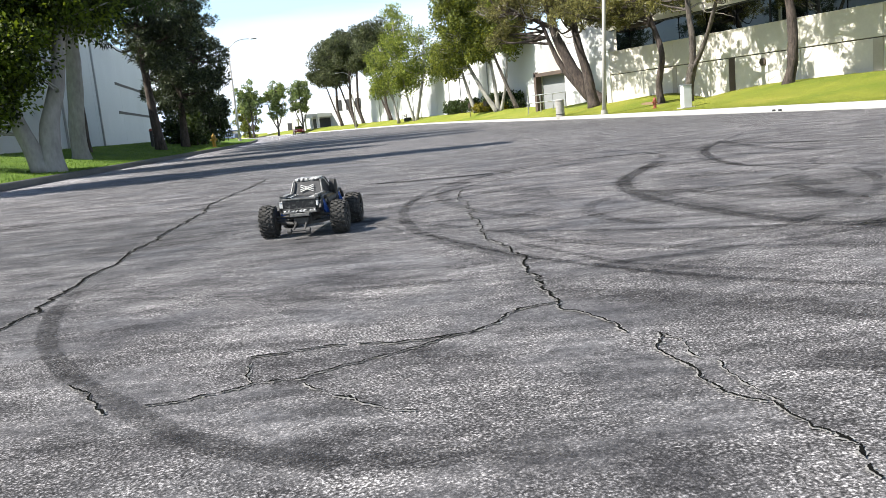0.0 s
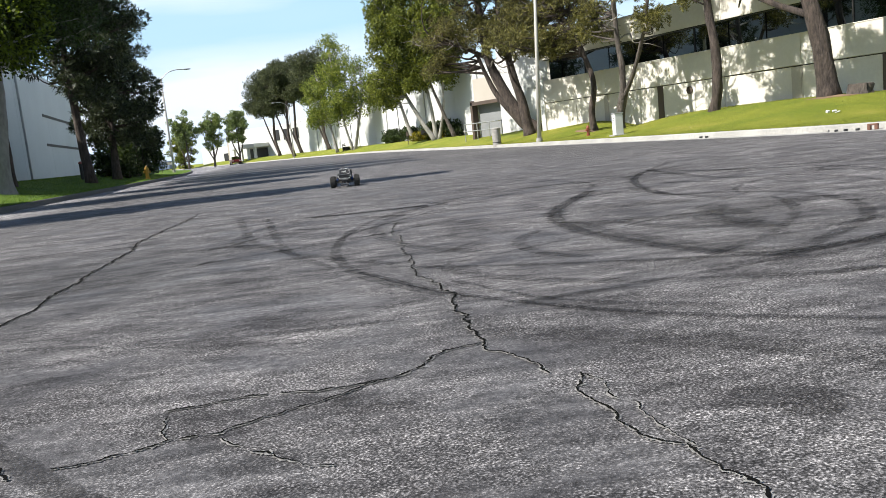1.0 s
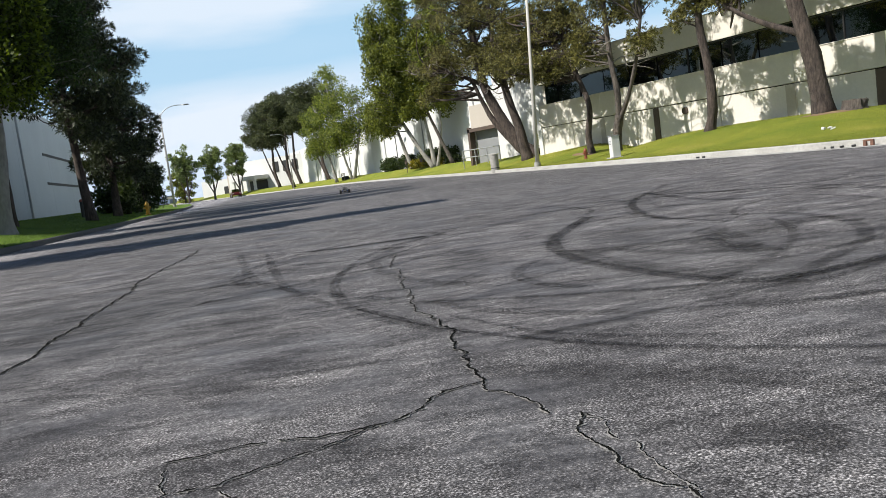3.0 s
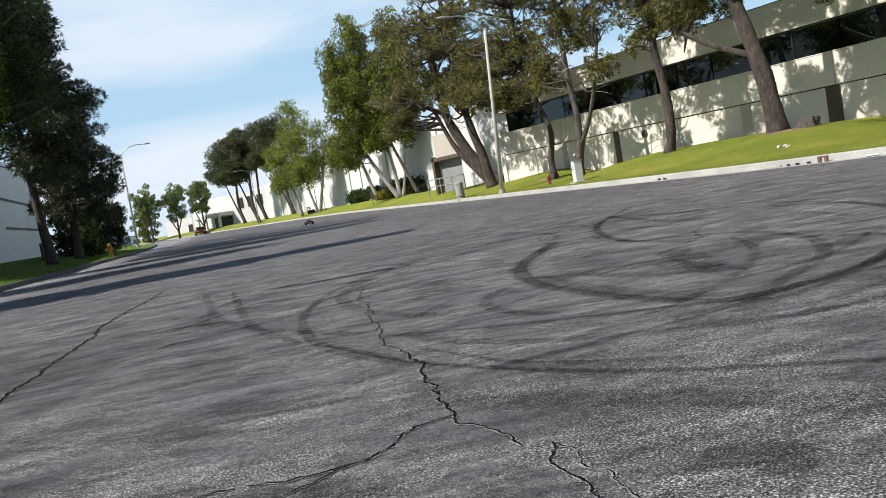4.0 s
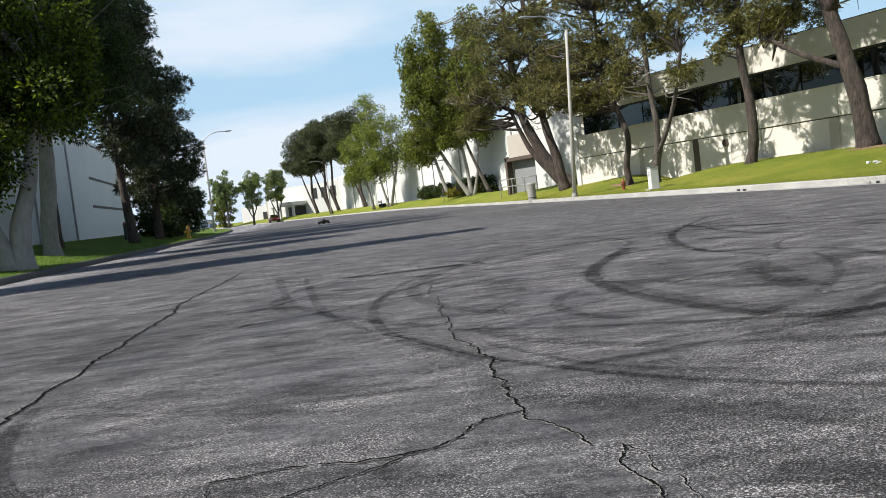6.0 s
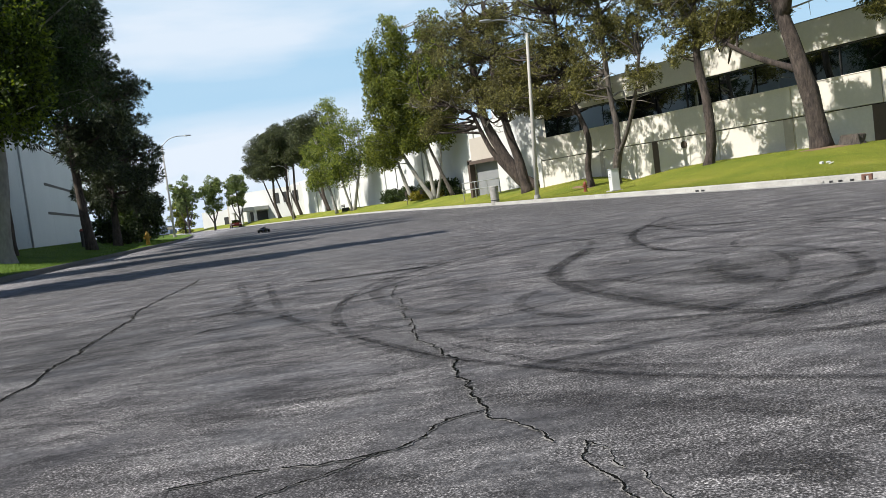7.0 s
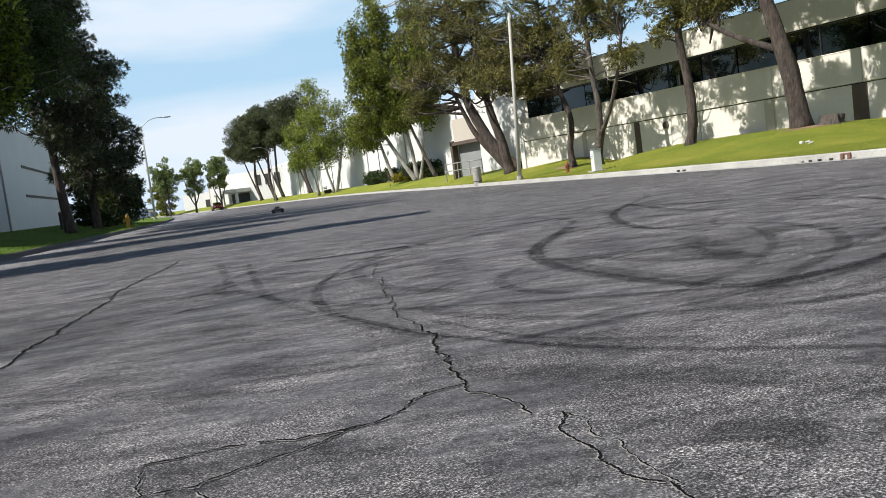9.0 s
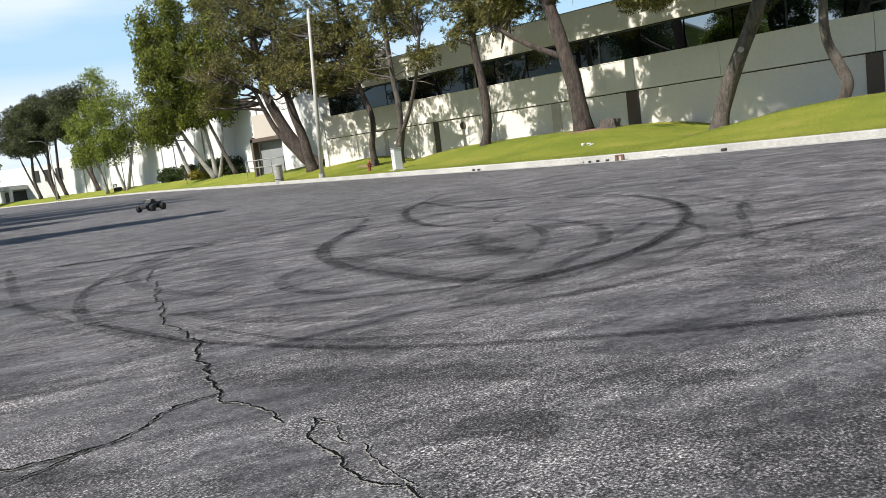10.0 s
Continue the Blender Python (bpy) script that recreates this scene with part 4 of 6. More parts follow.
tree("birch_tree", "bright green multi-stemmed tree with white trunks", 42.2, 93.0,
     [([(0, 0, 0), (0.5, -0.8, 3), (1.0, -1.6, 6.4), (1.1, -1.8, 10)], 0.21, 0.06), ([(-0.2, 0.2, 0), (-0.7, 1.0, 4), (-1.2, 2.0, 12)], 0.17, 0.06), ([(-1.4, 2.4, 0), (-1.8, 3.2, 4), (-2.4, 4.4, 10)], 0.17, 0.06)],
     [(-0.8, 1.0, 9.0, 3.0, 3.8, 4.4, 150), (-2.8, 4.6, 7.0, 2.0, 2.6, 3.0, 80), (1.2, -1.8, 7.6, 1.8, 2.2, 3.4, 60), (-1.2, 2.0, 13.2, 1.4, 1.8, 1.8, 30), (-0.8, 1.2, 5.4, 2.8, 3.6, 2.2, 130), (-2.6, 4.4, 4.6, 1.6, 2.2, 1.4, 50)], BARK_PALE, LEAF_BRIGHT, 34, dens=0.72, per=90, clump=0.62, leaf_size=(0.19, 0.13), flat=0.95, limb=0.35)
for x, y, h, sd in ((47.4, 113.8, 15.0, 41), (48.2, 128.0, 16.0, 42), (46.9, 135.2, 14.5, 43), (44.6, 121.7, 14.5, 44)):
    tree("umbrella_pine", "dark umbrella pine with bare trunks beside the warehouse", x, y,
         [([(0, 0, 0), (-0.4, 0.6, 3), (-0.3, 0.4, 6.5), (0, 0, h - 2)], 0.26, 0.14), ([(-0.1, 0, 0.2), (-0.9, 1.3, 3.8), (-1.6, 2.4, 7.6)], 0.17, 0.09)],
         [(-0.4, 0.6, h - 2.8, 4.4, 5.0, 2.9, 140), (-1.8, 2.8, h - 6.0, 3.0, 3.4, 1.7, 70)], BARK_PINE, PINE_MID, sd, per=200, clump=0.72, leaf_size=(0.30, 0.09), flat=0.7, dens=0.9)
for x, y, h, r, sd in ((34.4, 150.0, 10.6, 2.6, 51), (39.4, 151.0, 10.2, 2.7, 52), (43.4, 148.0, 10.0, 2.4, 53), (38.6, 172.0, 7.0, 3.0, 54), (34.0, 196.0, 7.5, 3.2, 55), (27.5, 190.0, 6.2, 2.6, 56)):
    tree("street_tree", "rounded green street tree with slim upswept limbs", x, y,
         [([(0, 0, 0), (0.1, 0, 2.2), (0.1, 0.1, 5), (0, 0, h - 2)], 0.20, 0.08), ([(0, 0, 1.4), (-0.8, 0.3, 3.4), (-1.2, 0.5, 6)], 0.12, 0.06), ([(0, 0, 1.4), (0.8, -0.3, 3.4), (1.2, -0.4, 6)], 0.12, 0.06)],
         [(0, 0, h - 2.9, r, r, 3.0, 84), (0, 0, h - 5.4, r * 0.7, r * 0.7, 1.4, 20)], BARK_GREY, LEAF_GREY if sd < 54 else LEAF, sd, per=110, clump=0.55, dens=0.6, leaf_size=(0.28, 0.2), flat=0.9)

# west side: dark pines and broad-leaved trees in the shade
tree("broadleaf_tree", "dark broad-leaved tree with pale forked trunks by the kerb", 0.2, 23.3,
     [([(0, 0, 0), (0.1, 0.1, 1.2), (0.5, 0.2, 2.6), (0.9, 0.5, 5.2)], 0.30, 0.12), ([(-0.2, 0, 0.1), (-0.7, 0.1, 1.6), (-1.4, 0.2, 4.0)], 0.24, 0.12)],
     [(-0.7, 1.2, 6.2, 2.9, 1.5, 2.8, 150), (0.8, 0.5, 4.4, 1.3, 1.5, 1.0, 50), (-0.3, 0.8, 4.4, 2.0, 1.4, 1.0, 56), (1.1, 1.2, 5.6, 1.6, 1.2, 1.6, 74), (-2.2, 0.8, 4.2, 2.0, 1.5, 2.2, 100), (-1.6, 0.2, 2.3, 0.9, 0.9, 1.2, 40), (-0.9, -0.6, 2.8, 1.2, 0.9, 1.2, 50)], BARK_SMOOTH, LEAF_SUN, 61, dens=0.85, per=240, clump=0.58, leaf_size=(0.12, 0.072), flat=0.9)
tree("conifer_tree", "tall narrow dark conifer over the shaded kerb", -3.9, 17.2,
     [([(0, 0, 0), (0.05, 0, 4), (0, 0.05, 9), (0, 0, 13.4)], 0.26, 0.05)],
     [(0, 0, 4.6, 1.5, 1.5, 1.2, 60), (0, 0, 6.8, 1.4, 1.4, 1.3, 64), (0, 0, 9.0, 1.15, 1.15, 1.3, 50), (0, 0, 11.2, 0.8, 0.8, 1.3, 30), (0, 0, 13.0, 0.35, 0.35, 0.9, 10)], BARK_PINE, PINE_DARK, 68, dens=0.8, per=260, clump=0.5, leaf_size=(0.26, 0.06), flat=0.6, tuft=16)
tree("eucalyptus_tree", "tall tree with a thick smooth grey trunk", 1.15, 31.2,
     [([(0, 0, 0), (0.0, 0, 0.9), (0.25, 0.1, 3.4), (0.4, 0.2, 7), (0.5, 0.2, 12)], 0.29, 0.20)],
     [(0.6, -0.8, 9.6, 3.8, 1.7, 4.2, 190), (2.4, -0.6, 6.6, 1.8, 1.3, 1.7, 60), (-2.0, -0.6, 6.0, 2.4, 1.5, 1.8, 80), (0.8, -0.6, 5.6, 1.6, 1.3, 0.9, 44)], BARK_SMOOTH, LEAF_DARK, 62, dens=0.9, per=210, clump=0.66, leaf_size=(0.16, 0.045), flat=0.9)
tree("conifer_tree", "tall dark conical pine on the shaded lawn", 5.2, 42.6,
     [([(0, 0, 0), (-0.2, 0.1, 3), (-0.3, 0.1, 8), (-0.2, 0, 17)], 0.24, 0.07)],
     [(0, 0, 5.4, 2.7, 2.6, 1.6, 60), (-0.2, 0, 8.2, 2.9, 2.6, 1.8, 84), (-0.2, 0, 11.4, 2.5, 2.2, 1.8, 70), (-0.2, 0, 14.4, 1.8, 1.6, 1.8, 44), (-0.2, 0, 17.0, 0.9, 0.9, 1.6, 18)], BARK_PINE, PINE_DARK, 63, dens=0.40, per=450, clump=0.66, leaf_size=(0.28, 0.05), flat=0.5, tuft=24)
tree("conifer_tree", "dark drooping pine on the shaded lawn", 7.3, 49.0,
     [([(0, 0, 0), (0.1, 0.1, 3), (0, 0.1, 7), (0, 0, 14)], 0.22, 0.07)],
     [(0.2, 0, 3.4, 2.2, 2.2, 1.4, 56), (0.3, 0, 6.0, 2.5, 2.3, 1.6, 70), (0.2, 0, 9.0, 2.3, 2.0, 1.8, 66), (0.1, 0, 12.0, 1.7, 1.6, 1.8, 44), (0, 0, 14.4, 0.9, 0.9, 1.2, 14)], BARK_PINE, PINE_DARK, 64, dens=0.40, per=450, clump=0.66, leaf_size=(0.28, 0.05), flat=0.5, tuft=24)
tree("conifer_tree", "dark pine with low dense foliage near the lamp", 9.6, 56.5,
     [([(0, 0, 0), (0.1, 0.1, 3), (0, 0.1, 6), (0, 0, 10)], 0.24, 0.07)],
     [(0, 0, 2.4, 2.0, 2.2, 1.6, 60), (0.1, 0, 4.8, 2.2, 2.2, 1.6, 60), (0.2, 0, 7.4, 2.0, 1.9, 1.6, 50), (0.2, 0, 9.8, 1.2, 1.2, 1.3, 22)], BARK_PINE, PINE_DARK, 65, dens=0.5, per=320, clump=0.62, leaf_size=(0.28, 0.05), flat=0.5, tuft=20)
tree("pine_tree", "tall dark pine behind the shaded lawn", 1.4, 36.6,
     [([(0, 0, 0), (0.1, 0, 4), (0, 0.1, 9), (0, 0, 15)], 0.28, 0.08)],
     [(0.6, 0, 9.5, 3.2, 3.4, 3.4, 170), (1.0, 0, 14.0, 2.2, 2.2, 2.4, 60)], BARK_PINE, PINE_DARK, 66, dens=0.9, per=240, clump=0.55, leaf_size=(0.30, 0.07), flat=0.55, tuft=16)
for x, y, sd in ((-16.5, 9.0, 69), (-17.5, 15.0, 70), (-16.0, 21.0, 171), (-17.0, 27.0, 172)):
    tree("broadleaf_tree", "tall dark broad-leaved tree across the street, mirrored in the office windows", x, y,
         [([(0, 0, 0), (0.1, 0.1, 3), (0.0, 0.2, 7), (0.1, 0, 11)], 0.28, 0.08)],
         [(0, 0, 8.6, 2.6, 2.9, 3.0, 90), (0.2, 0.4, 5.2, 2.0, 2.2, 1.6, 30), (0, -0.2, 11.6, 1.6, 1.7, 1.4, 24)], BARK_GREY, LEAF_DARK, sd, dens=0.8, per=110, clump=0.62, leaf_size=(0.26, 0.15), flat=0.9)
tree("pine_tree", "tall dark pine beside the street", -12.0, -9.0,
     [([(0, 0, 0), (0.1, 0, 4), (0, 0.1, 9), (0, 0, 14)], 0.30, 0.08)],
     [(0, 0, 9.5, 2.6, 2.6, 3.6, 60)], BARK_PINE, PINE_DARK, 67, per=160, clump=0.8, leaf_size=(0.3, 0.1), flat=0.6)


# ---- hedges ----
def hedge(label, x, y, L, W, H, mat_, seed, ang):
    rng = np.random.default_rng(seed)
    t = thing("hedge", pose(x, y, lawn_z(x, y), 0, 0, ang), label, "hedge", "clipped shrubs")
    n = int(L * W * 5) + 6
    cen = np.stack([rng.uniform(-W / 2, W / 2, n), rng.uniform(-L / 2, L / 2, n), rng.uniform(0.25, max(0.3, H - 0.25), n)], axis=1)
    bm = bmesh.new()
    for c in cen[: max(4, n // 3)]:
        tube(bm, [(c[0], c[1], -0.05), (c[0] + 0.05, c[1], c[2] * 0.6), tuple(c)], [0.025, 0.02, 0.01], 5, False)
    tagged(part("twig_mass", bm, BARK_GREY, t), kind="stuff")
    cards("leaves", leaf_verts(rng, list(cen), [0.42] * n, 110, 0.20, 0.14, 0.9), mat_, t)


for lab, x, y, L, W, H, mt, sd, an in (
        ("low clipped dark green hedge before the warehouse", 43.0, 84.0, 5.0, 1.4, 1.5, HEDGE, 71, -12), ("low clipped dark green hedge before the warehouse", 42.2, 77.5, 4.0, 1.4, 1.5, HEDGE, 72, -12),
        ("low clipped dark green hedge before the warehouse", 41.0, 70.5, 4.5, 1.4, 1.6, HEDGE, 73, -12), ("dark green hedge beside the sycamore", 39.4, 64.6, 3.2, 1.4, 1.6, HEDGE, 74, -12),
        ("yellow flowering low shrub on the lawn", 39.4, 70.4, 2.2, 1.0, 0.8, HEDGE_YELLOW, 75, -12), ("yellow flowering low shrub on the lawn", 38.4, 66.0, 1.8, 1.0, 0.8, HEDGE_YELLOW, 76, -12),
        ("small green bush at the pine's foot", 29.5, 37.0, 0.6, 0.6, 1.1, LEAF, 77, 0), ("dense dark shrub under the pines", 10.6, 60.5, 4.0, 3.0, 3.2, HEDGE, 78, -18), ("dense dark shrub under the pines", 8.0, 53.0, 3.0, 2.0, 2.0, HEDGE, 79, -18)):
    hedge(lab, x, y, L, W, H, mt, sd, an)


# ---- street furniture ----
def street_lamp(x, y, h, heading, reach, label, lean=(0.0, 0.0)):
    """A tapered pole with a curved arm and a flat lamp head."""
    t = thing("street_lamp", pose(x, y, lawn_z(x, y), lean[0], lean[1], 0) @ pose(0, 0, 0, 0, 0, heading), label, "street lamp", "street lamps")
    bm = bmesh.new()
    tube(bm, [(0, 0, -0.1), (0, 0, h * 0.5), (0, 0, h)], [0.10, 0.082, 0.058], 16)
    part("pole", bm, POLE_PAINT, t, smooth=True)
    bm = bmesh.new()
    tube(bm, [(0, 0, -0.1), (0, 0, 0.18)], [0.16, 0.14], 16)
    part("base", bm, CONCRETE, t)
    bm = bmesh.new()
    ln = curve_through([(0, 0, h - 0.1), (-0.3 * reach, 0, h + 0.42), (-0.65 * reach, 0, h + 0.62), (-reach, 0, h + 0.60)], 6)
    tube(bm, ln, [0.035] * len(ln), 8)
    part("arm", bm, STEEL, t, smooth=True)
    bm = bmesh.new()
    bmesh.ops.create_uvsphere(bm, u_segments=16, v_segments=10, radius=1.0)
    for v in bm.verts:
        v.co = Vector((-reach - 0.2 + v.co.x * 0.34, v.co.y * 0.13, h + 0.60 + v.co.z * (0.075 if v.co.z > 0 else 0.06)))
    part("lamp_head", bm, STEEL, t, "grey cobra-head lamp", smooth=True)
    return t


street_lamp(22.62, 29.3, 7.5, -20, 1.65, "grey street lamp with a curved arm over the road", (1.9, 2.3))
street_lamp(15.0, 70.4, 7.9, 160, 2.0, "grey street lamp with a curved arm over the shaded lawn's corner")
street_lamp(42.9, 117.4, 7.9, 0, 2.0, "grey street lamp before the umbrella pines")


def hydrant(x, y, h, mat_, label):
    t = thing("fire_hydrant", pose(x, y, lawn_z(x, y)), label, "hydrant", "hydrants")
    k = h / 0.75
    bm = bmesh.new()
    tube(bm, [(0, 0, -0.05), (0, 0, 0.05 * k), (0, 0, 0.06 * k), (0, 0, 0.5 * k), (0, 0, 0.51 * k), (0, 0, 0.56 * k)], [0.15 * k, 0.15 * k, 0.10 * k, 0.10 * k, 0.13 * k, 0.13 * k], 16)
    part("barrel", bm, mat_, t)
    bm = bmesh.new()
    tube(bm, [(0, 0, 0.56 * k), (0, 0, 0.64 * k), (0, 0, 0.70 * k), (0, 0, 0.75 * k)], [0.12 * k, 0.10 * k, 0.05 * k, 0.03 * k], 16)
    part("bonnet", bm, mat_, t)
    for s in (-1, 1):
        bm = bmesh.new()
        tube(bm, [(0, 0, 0.40 * k), (s * 0.19 * k, 0, 0.40 * k)], [0.055 * k, 0.06 * k], 12)
        part("outlet", bm, mat_, t)
    return t


hydrant(23.8, 27.3, 0.48, REDPAINT, "small red fire hydrant on the lawn")
hydrant(9.0, 49.2, 0.8, YELLOW, "yellow fire hydrant by the shaded kerb")


def standpipe(x, y):
    t = thing("standpipe", pose(x, y, lawn_z(x, y)), "dark standpipe with a side valve near the warehouse", "pipe")
    bm = bmesh.new()
    tube(bm, [(0, 0, -0.1), (0, 0, 0.85)], [0.09, 0.09], 12)
    part("pipe", bm, DARK, t)
    bm = bmesh.new()
    tube(bm, [(0, 0, 0.55), (0.22, 0, 0.55), (0.26, 0, 0.35)], [0.06, 0.06, 0.06], 10)
    part("valve", bm, DARK, t)
    bm = bmesh.new()
    tube(bm, [(0, 0, 0.85), (0, 0, 0.98)], [0.13, 0.06], 12)
    part("cap", bm, REDPAINT, t, "faded red cap")


standpipe(5.25, 46.6)


def litter_bin(x, y):
    t = thing("litter_bin", pose(x, y, lawn_z(x, y)), "round pebble-concrete litter bin on the lawn edge", "bin")
    bm = bmesh.new()
    tube(bm, [(0, 0, -0.05), (0, 0, 0.02), (0, 0, 0.9), (0, 0, 0.95)], [0.20, 0.23, 0.23, 0.21], 20)
    part("body", bm, BLOCK, t)
    bm = bmesh.new()
    tube(bm, [(0, 0, 0.95), (0, 0, 1.02), (0, 0, 1.06)], [0.235, 0.235, 0.16], 20)
    part("lid", bm, CONCRETE, t, "pale concrete lid")
    bm = bmesh.new()
    tube(bm, [(0, 0, 0.25), (0, 0, 0.29)], [0.235, 0.235], 20)
    part("band", bm, DARK, t)


litter_bin(24.6, 35.6)


def utility_box(x, y):
    t = thing("utility_pedestal", pose(x, y, lawn_z(x, y), 0, 0, -18), "white metal utility pedestal with a notice plate", "utility box")
    bm = bmesh.new()
    box(bm, -0.16, 0.16, -0.145, 0.145, -0.05, 0.80, 0.025)
    part("cabinet", bm, WHITE, t)
    bm = bmesh.new()
    box(bm, -0.178, 0.178, -0.16, 0.16, 0.785, 0.83, 0.015)
    part("lid", bm, STEEL, t)
    bm = bmesh.new()
    box(bm, -0.168, -0.158, -0.10, 0.10, 0.44, 0.70, 0.0)
    part("plate", bm, GREYWALL, t, "pale blue notice plate")
    for k in range(3):
        bm = bmesh.new()
        box(bm, -0.173, -0.168, -0.08, 0.08 - 0.02 * k, 0.50 + 0.06 * k, 0.515 + 0.06 * k)
        part("text_bar", bm, JOINT, t)
    bm = bmesh.new()
    box(bm, -0.26, 0.26, -0.24, 0.24, -0.1, 0.03, 0.01)
    part("pad", bm, CONCRETE, t)


utility_box(20.9, 22.3)


def bench(x, y, an):
    t = thing("bench", pose(x, y, lawn_z(x, y), 0, 0, an), "dark wooden bench on the lawn", "bench", "benches")
    for k in range(3):
        bm = bmesh.new()
        box(bm, -0.9, 0.9, -0.25 + 0.17 * k, -0.11 + 0.17 * k, 0.42, 0.47, 0.01)
        part("seat_slat", bm, BROWN, t)
    for k in range(2):
        bm = bmesh.new()
        box(bm, -0.9, 0.9, 0.27, 0.31, 0.58 + 0.18 * k, 0.70 + 0.18 * k, 0.01)
        part("back_slat", bm, BROWN, t)
    for s in (-0.75, 0.75):
        bm = bmesh.new()
        box(bm, s - 0.05, s + 0.05, -0.25, 0.30, -0.05, 0.42, 0.01)
        box(bm, s - 0.05, s + 0.05, 0.31, 0.36, 0.0, 0.9, 0.01)
        part("leg", bm, DARK, t)


bench(43.0, 97.5, 80)


def sign_post(x, y, h, w):
    t = thing("sign", pose(x, y, lawn_z(x, y), 0, 0, -70), "small brown sign on a thin post", "sign", "signs")
    bm = bmesh.new()
    tube(bm, [(0, 0, -0.1), (0, 0, h)], [0.03, 0.03], 8)
    part("post", bm, BROWN, t)
    bm = bmesh.new()
    box(bm, -w / 2, w / 2, -0.05, -0.03, h - 0.45, h, 0.005)
    part("board", bm, BROWN, t)


sign_post(36.9, 68.6, 1.3, 0.30)
sign_post(38.0, 66.8, 1.0, 1.3)


def wall_lamp_post(x, y, h):
    t = thing("area_light", pose(x, y, lawn_z(x, y), 0, 0, -80), "slim dark area light before the white warehouse", "lamp", "area lights")
    bm = bmesh.new()
    tube(bm, [(0, 0, -0.1), (0, 0, h)], [0.05, 0.045], 8)
    part("pole", bm, DARK, t)
    bm = bmesh.new()
    box(bm, -0.1, 0.75, -0.15, 0.15, h, h + 0.12, 0.02)
    part("lamp_head", bm, DARK, t)


wall_lamp_post(42.0, 80.0, 4.2)
wall_lamp_post(45.5, 101.0, 4.4)


def parked_car(x, y, an):
    t = thing("parked_car", pose(x, y, rise(150), 0, 0, an), "dark red car parked at the far kerb", "car")
    bm = bmesh.new()
    prof = [(-2.15, 0.35), (-2.2, 0.62), (-2.05, 0.86), (-1.2, 0.95), (1.2, 0.98), (2.0, 0.9), (2.15, 0.6), (2.1, 0.33)]
    sec = [[bm.verts.new((sx, y_, z_)) for y_, z_ in prof] for sx in (-0.85, 0.85)]
    for k in range(len(prof)):
        bm.faces.new((sec[0][k], sec[0][(k + 1) % len(prof)], sec[1][(k + 1) % len(prof)], sec[1][k]))
    bm.faces.new(sec[0][::-1])
    bm.faces.new(sec[1])
    bmesh.ops.recalc_face_normals(bm, faces=bm.faces)
    part("body", bm, CARRED, t)
    bm = bmesh.new()
    a = [bm.verts.new(p) for p in ((-0.76, -1.2, 0.96), (0.76, -1.2, 0.96), (0.76, 1.5, 0.97), (-0.76, 1.5, 0.97))]
    c = [bm.verts.new(p) for p in ((-0.6, -0.4, 1.42), (0.6, -0.4, 1.42), (0.6, 0.95, 1.42), (-0.6, 0.95, 1.42))]
    for k in range(4):
        bm.faces.new((a[k], a[(k + 1) % 4], c[(k + 1) % 4], c[k]))
    part("glasshouse", bm, GLASS, t, "dark car windows")
    bm = bmesh.new()
    box(bm, -0.6, 0.6, -0.42, 0.97, 1.42, 1.46, 0.015)
    part("roof", bm, CARRED, t)
    for sx in (-0.8, 0.8):
        for yy in (-1.35, 1.35):
            bm = bmesh.new()
            tube(bm, [(sx - 0.1, yy, 0.32), (sx + 0.1, yy, 0.32)], [0.32, 0.32], 18)
            w = part("wheel", bm, TYRE, t)
            bm = bmesh.new()
            o = 0.101 if sx > 0 else -0.101
            tube(bm, [(sx + o, yy, 0.32), (sx + o * 1.06, yy, 0.32)], [0.2, 0.2], 12)
            part("rim", bm, STEEL, w)
    for sx in (-0.6, 0.6):
        bm = bmesh.new()
        box(bm, sx - 0.16, sx + 0.16, -2.2, -2.12, 0.62, 0.76, 0.01)
        part("headlight", bm, STEEL, t, "pale headlight")


_p = street(151, 11.8 - 1.3)
parked_car(_p.x, _p.y, -10)
# a small dark van further off
_p = street(190, 11.8 + 6)


def far_van(x, y, an):
    t = thing("van", pose(x, y, 0.2, 0, 0, an), "blue-grey van parked far down the street", "van")
    bm = bmesh.new()
    box(bm, -0.95, 0.95, -2.4, 2.4, 0.35, 1.2, 0.12)
    box(bm, -0.88, 0.88, -1.5, 2.35, 1.15, 2.0, 0.15)
    part("body", bm, surface("blue_grey_paint", (0.10, 0.14, 0.20), (0.14, 0.18, 0.25), 1, 9, 0.3), t)
    for sx in (-0.85, 0.85):
        for yy in (-1.5, 1.5):
            bm = bmesh.new()
            tube(bm, [(sx - 0.1, yy, 0.34), (sx + 0.1, yy, 0.34)], [0.34, 0.34], 16)
            part("wheel", bm, TYRE, t)
    bm = bmesh.new()
    box(bm, -0.8, 0.8, -1.56, -1.49, 1.25, 1.8, 0.0)
    part("windscreen", bm, GLASS, t)


far_van(34.5, 172.0, 30)


